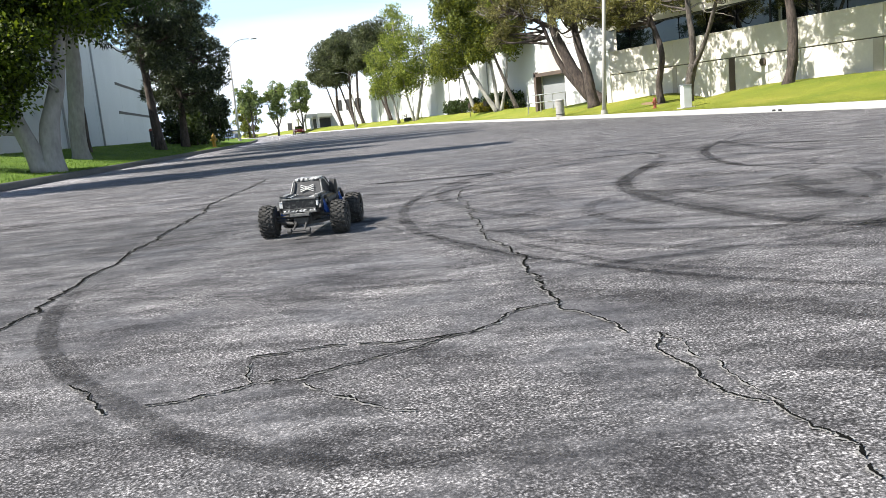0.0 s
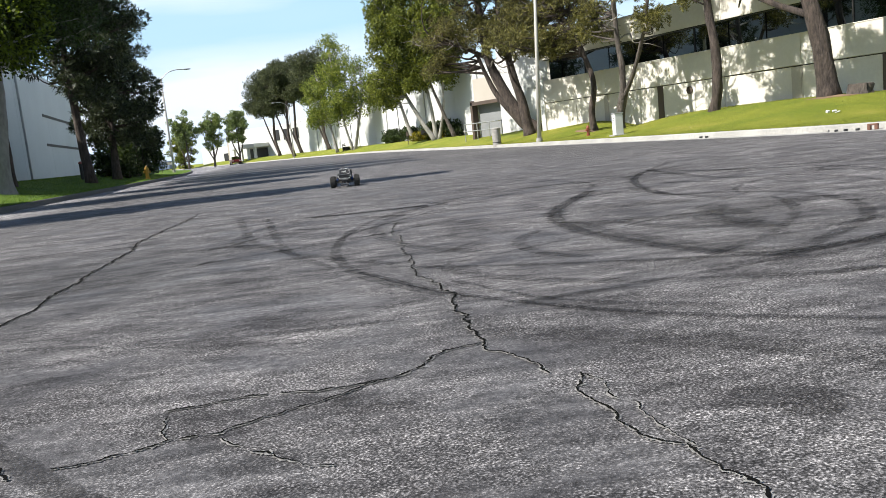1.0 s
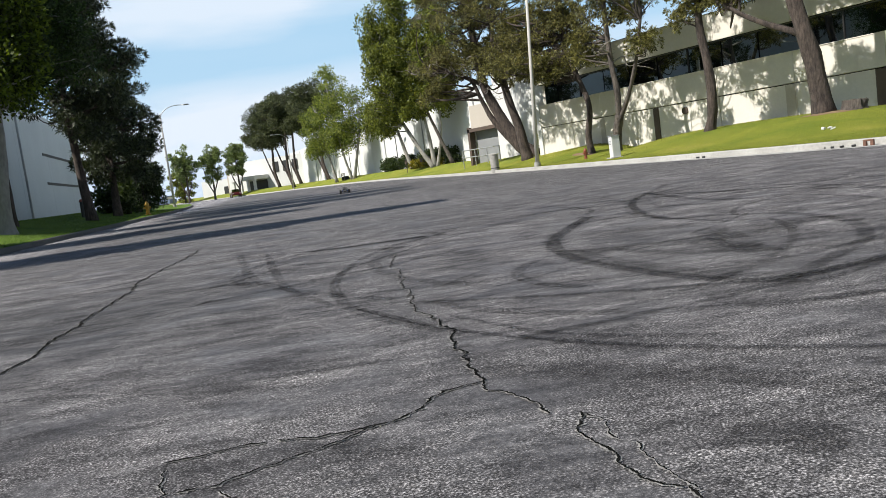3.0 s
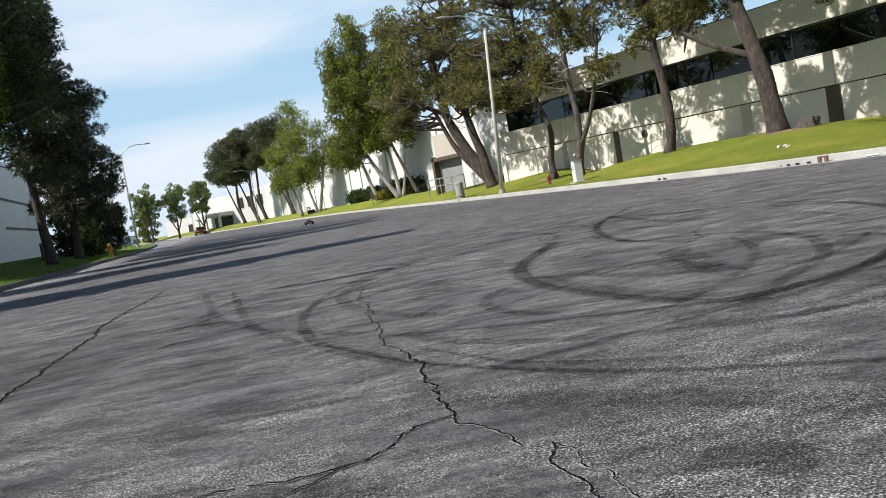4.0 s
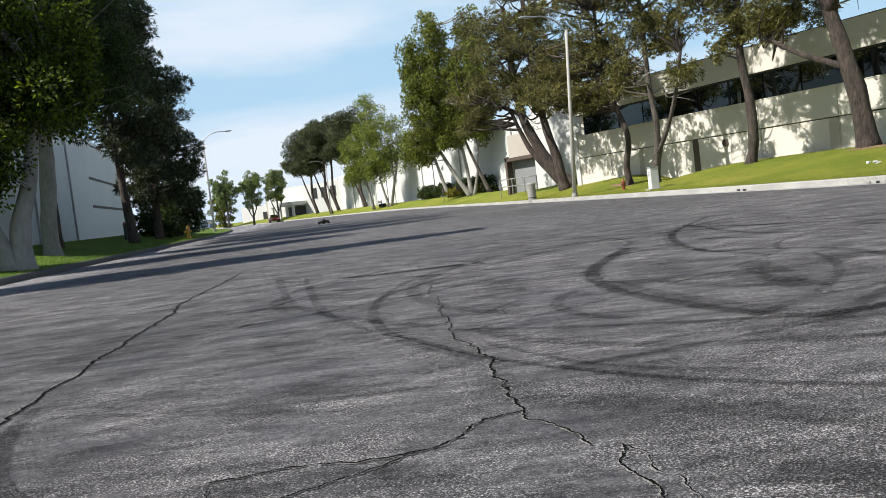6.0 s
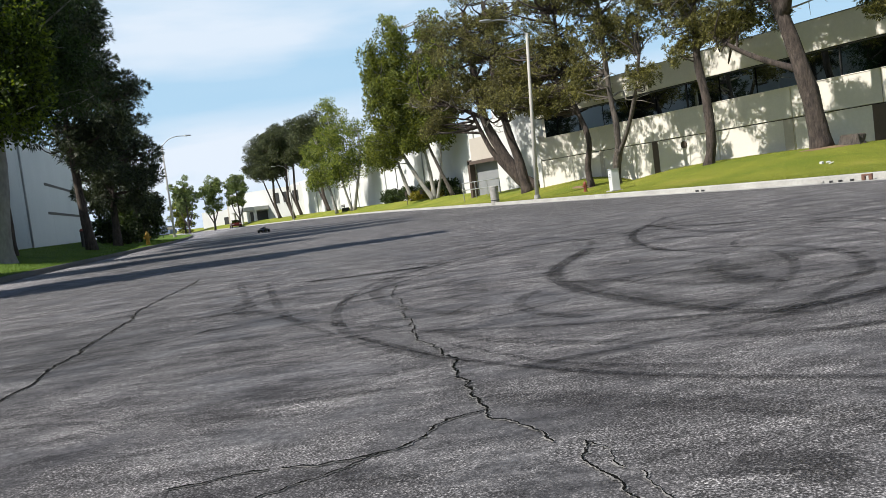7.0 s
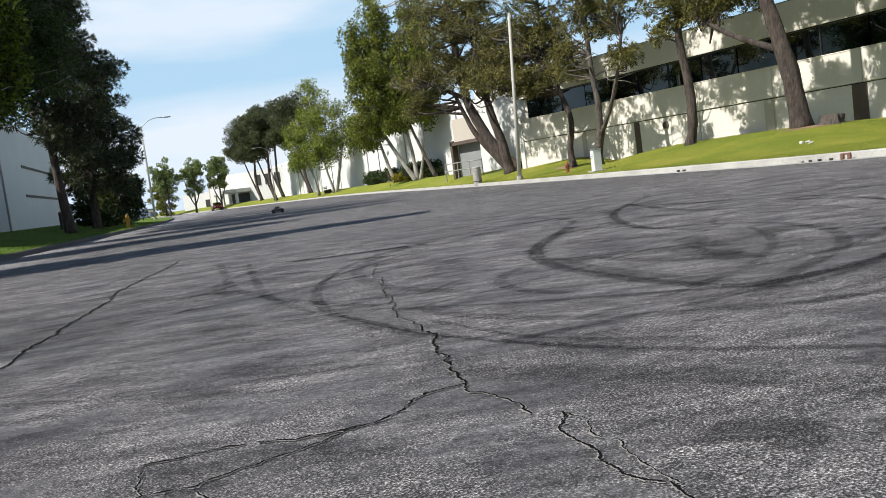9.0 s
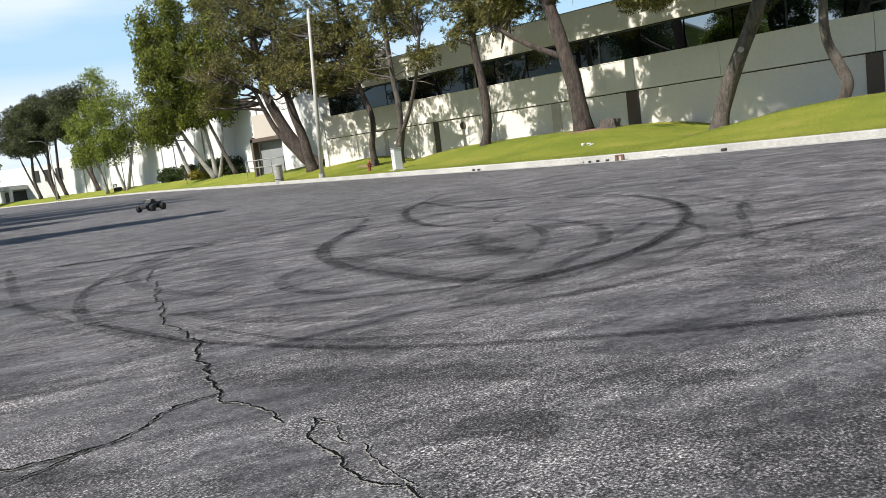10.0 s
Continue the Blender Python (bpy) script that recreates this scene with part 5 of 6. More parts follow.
def debris():
    for k, (s, o) in enumerate(((15.3, 0), (15.05, 0), (14.8, 0), (14.5, 0))):
        p = east_kerb(s) - east_normal(s) * 0.13
        bm = bmesh.new()
        box(bm, -0.03, 0.03, -0.035, 0.035, 0, 0.045, 0.01, pose(0, 0, 0, 0, 0, 30 * k))
        ob = shape(bm, "stone", DARK if k else BLOCK)
        ob.location = (p.x, p.y, 0.012)
        tagged(ob, "small dark stone lying in the gutter", "stone", "stones in the gutter")
    p = east_kerb(14.1) - east_normal(14.1) * 0.16
    t = thing("brick", pose(p.x, p.y, 0.012, 0, 0, 12), "broken red-brown brick standing in the gutter", "brick")
    bm = bmesh.new()
    box(bm, -0.04, 0.04, -0.10, -0.035, 0, 0.095, 0.01)
    box(bm, -0.04, 0.04, 0.035, 0.10, 0, 0.09, 0.01)
    box(bm, -0.04, 0.04, -0.10, 0.10, 0.09, 0.125, 0.01)
    part("brick_body", bm, BRICK, t)
    p = east_kerb(13.0) - east_normal(13.0) * 0.12
    bm = bmesh.new()
    box(bm, -0.06, 0.06, -0.12, 0.12, 0, 0.03, 0.01, pose(0, 0, 0, 0, 8, 20))
    ob = shape(bm, "concrete_chip", WHITE)
    ob.location = (p.x, p.y, 0.014)
    tagged(ob, "flat pale concrete chip in the gutter", "rubble")
    p = east_kerb(11.6) - east_normal(11.6) * 0.1
    bm = bmesh.new()
    box(bm, -0.04, 0.04, -0.05, 0.05, 0, 0.06, 0.015)
    ob = shape(bm, "stone", DARK)
    ob.location = (p.x, p.y, 0.014)
    tagged(ob, "small dark stone lying in the gutter", "stone", "stones in the gutter")
    for s in (20.3, 20.0):
        p = east_kerb(s) - east_normal(s) * 0.12
        bm = bmesh.new()
        box(bm, -0.03, 0.03, -0.04, 0.04, 0, 0.05, 0.012)
        ob = shape(bm, "stone", DARK)
        ob.location = (p.x, p.y, 0.014)
        tagged(ob, "small dark stone lying in the gutter", "stone", "stones in the gutter")
    # cut stump and pale litter on the berm
    t = thing("tree_stump", pose(24.1, 15.0, lawn_z(24.1, 15.0) - 0.02), "low weathered tree stump beside the leaning pine", "stump")
    bm = bmesh.new()
    tube(bm, [(0, 0, -0.1), (0, 0, 0.1), (0.02, 0, 0.30), (0.02, 0, 0.32)], [0.46, 0.36, 0.33, 0.28], 16, True, 3, 0.5)
    part("wood", bm, BARK_GREY, t)
    for k in range(3):
        x, y = 20.4 + (0.0, 0.16, 0.05)[k], 13.6 - (0.0, 0.10, 0.24)[k]
        bm = bmesh.new()
        box(bm, -0.05 - 0.02 * k, 0.05, -0.04, 0.04 + 0.015 * k, 0, 0.07 - 0.02 * k, 0.018, pose(0, 0, 0, 12 - 9 * k, 10 * k, 55 * k))
        ob = shape(bm, "litter", WHITE)
        ob.location = (x, y, lawn_z(x, y))
        tagged(ob, "crumpled pale litter on the grass", "litter", "litter")


debris()


# ---- cracks and rubber marks on the asphalt ----
def ribbon(name, pts, width, z, material, seed, jitter=0.0, per=8, ragged=0.0, uvs=False, taper=True):
    line = curve_through([(x, y, 0) for x, y in pts], per)
    verts, faces, uv = [], [], []
    n = len(line)
    for i, p in enumerate(line):
        d = (line[min(n - 1, i + 1)] - line[max(0, i - 1)]).normalized()
        nr = Vector((d.y, -d.x, 0))
        q = p + nr * jitter * noise.noise(Vector((i * 0.9, seed, 0))) * 2 + nr * jitter * 0.8 * noise.noise(Vector((i * 0.31, seed, 5)))
        w = width * (1 + ragged * noise.noise(Vector((i * 0.7, seed, 9))))
        if taper:
            w *= min(1.0, (i + 0.6) / 3, (n - i - 0.4) / 3)
        for u, k in ((0.0, -0.5), (1.0, 0.5)):
            verts.append(q + nr * w * k + Vector((0, 0, z)))
            uv.append((u, i / n))
    for i in range(n - 1):
        a = 2 * i
        faces.append((a, a + 1, a + 3, a + 2))
    return mesh_from(name, verts, faces, material, uv=uv if uvs else None)


def crack_line(pts, seed, step=0.014):
    """A jagged line through control points, by halving and shifting."""
    rng = random.Random(seed)
    P = [Vector((x, y, 0)) for x, y in pts]
    while max((b - a).length for a, b in zip(P, P[1:])) > step * max(1.0, P[-1].length / 4):
        Q = [P[0]]
        for a, b in zip(P, P[1:]):
            d = b - a
            nr = Vector((d.y, -d.x, 0))
            Q += [(a + b) / 2 + nr * rng.gauss(0, 0.035 if d.length > 0.3 else 0.075) + d * rng.uniform(-0.1, 0.1), b]
        P = Q
    return P


def crack(name, pts, width, z, material, seed, gaps=0.0):
    line = crack_line(pts, seed)
    verts, faces = [], []
    n = len(line)
    for i, p in enumerate(line):
        d = (line[min(n - 1, i + 2)] - line[max(0, i - 2)]).normalized()
        nr = Vector((d.y, -d.x, 0))
        k = 0.55 + 1.1 * noise.noise(Vector((i * 0.11, seed, 2))) + 0.7 * noise.noise(Vector((i * 0.57, seed, 7))) - gaps
        w = width * max(0.06, min(1.6, k + 0.25))
        o = 0.6 * noise.noise(Vector((i * 0.8, seed, 12)))
        verts += [p + nr * w * (o - 0.5) + Vector((0, 0, z)), p + nr * w * (o + 0.5) + Vector((0, 0, z))]
    for i in range(n - 1):
        a = 2 * i
        faces.append((a, a + 1, a + 3, a + 2))
    return mesh_from(name, verts, faces, material)


CRACKS = {
    "a": (0.012, [(3.45, 6.48), (2.85, 5.21), (2.56, 4.63), (2.36, 4.12), (2.17, 3.74), (2.13, 3.43)]),
    "b": (0.014, [(2.13, 3.43), (2.05, 3.15), (1.88, 2.89), (1.78, 2.62), (1.67, 2.36)]),
    "c": (0.009, [(1.67, 2.36), (1.64, 2.14), (1.6, 1.92)]),
    "d": (0.011, [(1.67, 2.36), (1.53, 2.38), (1.4, 2.29), (1.27, 2.24), (1.12, 2.28), (0.95, 2.39), (0.76, 2.44), (0.66, 2.47)]),
    "e": (0.009, [(1.22, 2.25), (1.01, 2.2), (0.85, 2.2), (0.74, 2.17), (0.62, 2.22), (0.52, 2.2), (0.35, 2.24)]),
    "f": (0.007, [(0.62, 2.22), (0.63, 2.32), (0.66, 2.41)]),
    "g": (0.007, [(0.73, 2.13), (0.76, 1.99), (0.8, 1.89), (0.88, 1.76)]),
    "h": (0.009, [(1.66, 1.86), (1.57, 1.77), (1.52, 1.57), (1.48, 1.52), (1.46, 1.4), (1.49, 1.32), (1.44, 1.19), (1.44, 1.09), (1.36, 0.99)]),
    "i": (0.0055, [(1.66, 1.86), (1.66, 1.75), (1.6, 1.58), (1.53, 1.43), (1.50, 1.30)]),
    "j": (0.022, [(-0.9, 2.4), (-0.03, 3.58), (0.17, 4.15), (0.29, 4.55), (0.5, 5.03), (0.73, 5.75), (0.93, 6.3), (1.36, 7.43), (1.99, 9.34), (2.49, 10.37), (2.93, 11.61)]),
    "k": (0.009, [(0.19, 2.57), (0.23, 2.39), (0.26, 2.24)]),
}
for i, (w, pts) in enumerate(CRACKS.values()):
    ob = crack("crumbled_edge", pts, 0.008 + w * 1.7, 0.003, CRUMB, i, 0.30)
    tagged(ob, "pale crumbled asphalt along a crack", "crack", "cracks", "structure")
    ob = crack("crack", pts, w * 0.95, 0.005, CRACK, i, 0.0 if w > 0.012 else 0.06 if w > 0.0085 else 0.18)
    tagged(ob, "dark open crack in the asphalt", "crack", "cracks", "structure")

SKIDS = {
    "a": (0.085, [(0.25, 4.19), (0.15, 3.68), (0.13, 3.14), (0.2, 2.65), (0.3, 2.29), (0.38, 2.02), (0.47, 1.83), (0.55, 1.71), (0.64, 1.6)]),
    "b": (0.085, [(4.35, 7.51), (3.69, 7.14), (2.93, 6.26), (2.44, 5.43), (2.15, 4.68), (2.0, 4.0), (1.99, 3.47), (2.02, 3.04)]),
    # a plain dark stripe, grouped here though not known as tyre rubber
    "e": (0.20, [(3.2, 8.4), (3.55, 8.1), (3.95, 7.85), (4.42, 7.69)]),
    "f": (0.08, [(-0.9, 8.6), (-0.29, 8.42), (0.32, 8.19), (0.91, 8.10), (1.48, 7.82)]),
    "g": (0.11, [(9.37, 8.87), (6.99, 7.14), (5.6, 5.36), (5.69, 4.81), (5.75, 4.17), (5.32, 3.39), (4.66, 2.87), (3.9, 2.63), (3.39, 2.5)]),
    "h": (0.13, [(5.76, 6.53), (4.36, 5.34), (3.69, 4.31), (3.42, 3.37), (3.36, 2.73), (3.53, 2.51), (4.0, 2.45), (4.54, 2.45), (5.49, 2.74), (6.61, 3.44), (7.4, 4.29), (7.6, 5.2)]),
    "i": (0.08, [(5.9, 1.62), (4.91, 1.98), (4.34, 2.21), (3.91, 2.43), (3.53, 2.51), (3.13, 2.53)]),
}
for i, (w, pts) in enumerate(SKIDS.values()):
    ob = ribbon("skid_mark", pts, w, 0.0045 + 0.0002 * i, SKID, i, 0.0, 10, 0.15, True, False)
    tagged(ob, "curved dark tyre skid mark on the asphalt", "skid mark", "skid marks", "structure")
BROAD = {
    "a": (0.20, [(1.75, 2.5), (1.92, 2.19), (2.08, 1.92), (2.2, 1.61), (2.29, 1.33), (2.4, 1.0)]),
    "o": (0.15, [(1.8, 1.33), (1.84, 1.28), (1.85, 1.21)]),
    "b": (0.20, [(1.80, 1.46), (1.86, 1.34), (1.94, 1.22)]),
    "d": (0.16, [(1.4, 6.75), (1.86, 6.63), (2.18, 6.32)]),
    "e": (0.09, [(3.1, 9.0), (2.48, 6.9), (2.12, 5.5), (2.02, 4.46)]),
    "g": (0.40, [(3.9, 4.6), (4.3, 4.1), (4.9, 3.7), (5.4, 3.9)]),
}
for i, (w, pts) in enumerate(BROAD.values()):
    ob = ribbon("rubber_band_mark", pts, w, 0.0036 + 0.0001 * i, SMEAR, i + 20, 0.0, 8, 0.3, True)
    tagged(ob, "broad dark rubber stain on the asphalt", "skid mark", "skid marks", "structure")
# further tyre tracks: width, darkness class, line
def tyre_track(k, width, material, *pts):
    ob = ribbon("tyre_track", pts, width, 0.0056 + 0.0001 * k, material, k + 50, 0.0, 9, 0.2, True, False)
    tagged(ob, "thin curved tyre track on the asphalt", "skid mark", "skid marks", "structure")


tyre_track(0, 0.055, TRACK, (2.05, 4.17), (2.04, 3.21), (2.18, 2.5), (2.33, 2.08), (2.5, 1.78), (2.69, 1.49), (2.87, 1.25), (3.2, 0.85))
tyre_track(1, 0.06, SKID, (2.11, 2.76), (2.43, 2.66), (2.79, 2.58), (3.14, 2.49), (3.58, 2.46), (4.09, 2.43), (4.64, 2.46), (5.33, 2.69), (6.01, 3.0), (6.63, 3.43))
tyre_track(2, 0.10, SMEAR, (6.01, 3.0), (6.63, 3.43), (7.35, 4.2), (7.83, 4.99), (8.3, 6.2))
tyre_track(3, 0.07, SMEAR, (2.3, 4.0), (2.48, 3.69), (2.74, 3.35), (3.04, 3.0), (3.30, 2.67), (3.45, 2.4))
tyre_track(4, 0.22, SMEAR, (5.78, 6.48), (4.7, 5.66), (4.1, 5.01), (3.73, 4.2), (3.53, 3.44), (3.44, 2.88), (3.52, 2.56))
tyre_track(6, 0.16, SMEAR, (8.51, 7.89), (7.57, 7.67), (6.62, 6.81), (5.82, 5.84), (5.62, 5.34))
tyre_track(7, 0.13, SKID, (8.12, 8.08), (7.02, 6.08), (6.96, 5.28))
tyre_track(8, 0.10, SMEAR, (5.63, 5.47), (5.38, 4.53), (5.42, 3.95), (5.6, 3.5))
tyre_track(9, 0.08, SKID, (3.28, 2.48), (3.54, 2.36), (3.92, 2.37), (4.29, 2.42), (4.96, 2.58))
tyre_track(10, 0.06, SMEAR, (3.1, 2.15), (3.4, 1.99), (3.7, 1.87), (4.01, 1.75))
tyre_track(12, 0.06, SKID, (3.6, 7.0), (3.95, 7.23), (5.09, 7.78), (6.31, 7.8), (7.2, 7.5))
tyre_track(13, 0.08, SMEAR, (3.3, 5.9), (3.62, 5.63), (3.9, 5.37), (4.28, 5.28))
tyre_track(14, 0.04, SKID, (2.2, 3.4), (2.21, 2.79), (2.3, 2.47), (2.5, 2.1))
tyre_track(15, 0.05, SMEAR, (2.32, 4.0), (2.69, 3.41), (3.02, 2.99), (3.32, 2.7))
tyre_track(16, 0.15, SKID, (7.83, 7.71), (7.79, 6.58), (7.94, 5.67))
tyre_track(18, 0.06, SMEAR, (0.24, 3.94), (0.55, 3.63), (0.83, 3.37), (1.25, 3.11), (1.57, 2.95))
tyre_track(19, 0.05, SMEAR, (1.35, 3.05), (1.5, 2.99), (1.73, 2.86), (1.92, 2.83))
tyre_track(21, 0.06, TRACK, (-0.8, 8.9), (0.0, 8.5), (0.62, 8.28), (1.35, 8.3), (1.94, 8.5))
tyre_track(22, 0.10, SMEAR, (2.9, 9.4), (2.58, 8.2), (2.21, 6.66), (2.12, 5.63), (2.18, 4.83), (2.3, 4.2))
tyre_track(23, 0.06, SKID, (2.6, 5.8), (3.02, 6.2), (4.19, 6.94), (5.61, 7.53), (6.78, 7.5))
# plain dark stripe over SKIDS e, not known as a tyre track
tyre_track(24, 0.16, TRACK, (3.3, 8.15), (3.77, 7.85), (4.41, 7.58))
tyre_track(25, 0.035, SMEAR, (1.0, 4.9), (1.6, 4.5), (2.1, 4.25), (2.6, 4.3), (3.2, 4.6))
tyre_track(26, 0.06, SMEAR, (-0.4, 6.4), (0.5, 6.1), (1.5, 6.3), (2.4, 6.9))
tyre_track(27, 0.05, SMEAR, (-0.3, 7.3), (0.8, 6.9), (1.9, 6.9), (2.8, 7.4))
tyre_track(28, 0.07, SMEAR, (4.6, 1.95), (5.2, 2.2), (6.0, 2.6), (7.0, 2.9))
tyre_track(29, 0.06, SMEAR, (2.9, 3.7), (3.4, 3.2), (3.9, 2.9), (4.6, 2.8), (5.4, 3.0))
# broad smudges between the tracks
for k, (w, pts) in enumerate((
        (0.26, ((4.5, 3.9), (4.28, 3.64), (4.21, 3.3), (3.95, 2.9))),
        (0.13, ((0.70, 1.60), (0.81, 1.51), (0.93, 1.46), (1.02, 1.36))),
        (0.09, ((1.05, 2.16), (1.09, 2.11), (1.16, 2.02), (1.2, 1.98))),
        (0.30, ((4.95, 4.3), (4.74, 4.01), (4.45, 3.6), (4.21, 3.3))),
        (0.35, ((4.6, 5.4), (4.9, 4.9), (5.2, 4.6))))):
    ob = ribbon("rubber_smudge", pts, w, 0.0090 + 0.0001 * k, SMEAR, k + 90, 0.0, 8, 0.35, True)
    tagged(ob, "broad dark rubber smudge on the asphalt", "skid mark", "skid marks", "structure")
rs = random.Random(5)
for i in range(64):
    # arcs of old turns, wound round the middle of the street and running out along it
    r = rs.uniform(1.0, 3.4) if i < 34 else rs.uniform(4.0, 14.0)
    cx, cy = (rs.gauss(4.6, 1.6), rs.gauss(5.4, 2.2)) if i < 34 else (rs.uniform(-6, 12), rs.uniform(6, 26))
    a0, da = rs.uniform(0, 6.283), rs.uniform(0.5, 1.7) if i < 34 else rs.uniform(0.2, 0.6)
    pts = [(cx + r * math.cos(a0 + da * k / 5), cy + r * math.sin(a0 + da * k / 5)) for k in range(6)]
    east = max(VX * x + VY * y for x, y in pts)
    west = min(VX * x + VY * y for x, y in pts)
    if east > 11.0 or west < -6.2 or max(x for x, y in pts) > 14.6 or min(math.hypot(x, y) for x, y in pts) < 2.6:
        continue
    ob = ribbon("rubber_smear", pts, rs.uniform(0.05, 0.16), 0.0022 + 0.00002 * i, SMEAR, i, 0.0, 8, 0.3, True)
    tagged(ob, "faint curved rubber smear on the asphalt", "skid mark", "skid marks", "structure")


# ---- distance ----
def far_hill():
    verts, faces = [], []
    n = 60
    for i in range(n + 1):
        a = math.radians(-20 + 80 * i / n)
        h = 60 + 46 * noise.noise(Vector((i * 0.17, 3, 0))) + 14 * noise.noise(Vector((i * 0.6, 8, 0)))
        for r, z in ((1500, -1), (1700, h * 0.55), (1950, h), (2300, -1)):
            verts.append((math.sin(a) * r, math.cos(a) * r, z))
    for i in range(n):
        for k in range(3):
            c = 4 * i + k
            faces.append((c, c + 4, c + 5, c + 1))
    tagged(mesh_from("backdrop", verts, faces, HILL, smooth=True), "low hazy blue hills on the horizon", "hill", kind="structure")


far_hill()


# ---- grass ----
def grass_strip(name, edge, normal, s0, s1, o0, o1, count, seed, label, hfun, size, blade):
    rng = np.random.default_rng(seed)
    s = rng.uniform(s0, s1, count)
    o = o0 + (o1 - o0) * rng.random(count) ** 1.3
    base = np.zeros((count, 3))
    cache = {}
    for i in range(count):
        key = round(s[i] * 2) / 2
        if key not in cache:
            cache[key] = (edge(key), normal(key))
        p, nr = cache[key]
        q = p + nr * float(o[i])
        q.x += (s[i] - key) * UX
        q.y += (s[i] - key) * UY
        base[i] = (q.x, q.y, hfun(q.x, q.y, float(o[i]), float(s[i])))
    a = rng.uniform(0, 6.283, count)
    w = size * 0.28
    side = np.stack([np.cos(a), np.sin(a), np.zeros(count)], 1) * w
    tip = base + np.stack([rng.normal(0, size * 0.5, count), rng.normal(0, size * 0.5, count), size * (0.5 + 0.7 * rng.random(count))], 1)
    base[:, 2] -= 0.02
    v = np.stack([base - side, base + side, tip], axis=1).reshape(-1, 3)
    e = new(name)
    tagged(e, label, "grass", kind="stuff")
    cards("blades", v, blade, e, 3)


grass_strip("grass", east_kerb, east_normal, 2, 45, 0.17, 9.0, 90000, 81, "short mown grass on the sunlit lawn", lambda x, y, o, s: lawn_east(x, y, o, s), 0.026, BLADE)
grass_strip("grass", west_kerb, west_normal, 14, 62, 0.17, 8.0, 26000, 82, "rough grass on the shaded lawn", lambda x, y, o, s: lawn_west(o, s), 0.05, BLADE_LUSH_SHADED)


# ---- the radio-controlled truck ----
BODYPALE = surface("pale_body_detail", (0.35, 0.35, 0.34), (0.62, 0.61, 0.59), 30, 90, 0.5)


def wheel(parent, x, y):
    """A big lugged off-road wheel that turns about its axle."""
    e = new("wheel")
    e.parent = parent
    e.matrix_basis = pose(x, y, 0.101)
    bm = bmesh.new()
    R, W = 0.101, 0.098
    prof = [(-W * 0.44, 0.052), (-W / 2, 0.066), (-W * 0.49, 0.078), (-W * 0.40, 0.088), (-W * 0.22, 0.0935), (0, 0.095), (W * 0.22, 0.0935), (W * 0.40, 0.088), (W * 0.49, 0.078), (W / 2, 0.066), (W * 0.44, 0.052)]
    n = 28
    rings = [[bm.verts.new((px, r * math.cos(2 * math.pi * k / n), r * math.sin(2 * math.pi * k / n))) for px, r in prof] for k in range(n)]
    for k in range(n):
        for j in range(len(prof) - 1):
            bm.faces.new((rings[k][j], rings[k][j + 1], rings[(k + 1) % n][j + 1], rings[(k + 1) % n][j]))
    for k in range(18):
        for sx in (-1, 1):
            an = 360 * (k + (0.25 if sx > 0 else -0.25)) / 18
            box(bm, sx * 0.003, sx * 0.022, -0.009, 0.009, 0.090, R, 0.003, pose(0, 0, 0, an, 0, 0) @ pose(0, 0, 0, 0, 0, sx * 22))
            box(bm, sx * 0.026, sx * 0.045, -0.008, 0.008, 0.080, 0.0965, 0.003, pose(0, 0, 0, an + 7, 0, 0) @ pose(0, 0, 0, 0, 0, sx * 14))
    bmesh.ops.recalc_face_normals(bm, faces=bm.faces)
    part("tyre", bm, TYRE, e, "dusty black lugged tyre")
    bm = bmesh.new()
    o = 0.044 if x > 0 else -0.044
    tube(bm, [(-o, 0, 0), (o * 0.5, 0, 0), (o, 0, 0)], [0.059, 0.059, 0.050], 20)
    for k in range(6):
        box(bm, o * 0.9, o * 1.18, -0.007, 0.007, 0.012, 0.052, 0.002, pose(0, 0, 0, 60 * k, 0, 0))
    tube(bm, [(o, 0, 0), (o * 1.3, 0, 0)], [0.014, 0.011], 10)
    part("rim", bm, CHASSIS, e, "grey spoked rim")
    return e


def section(bm, y, pts):
    return [bm.verts.new((x, y, z)) for x, z in pts]


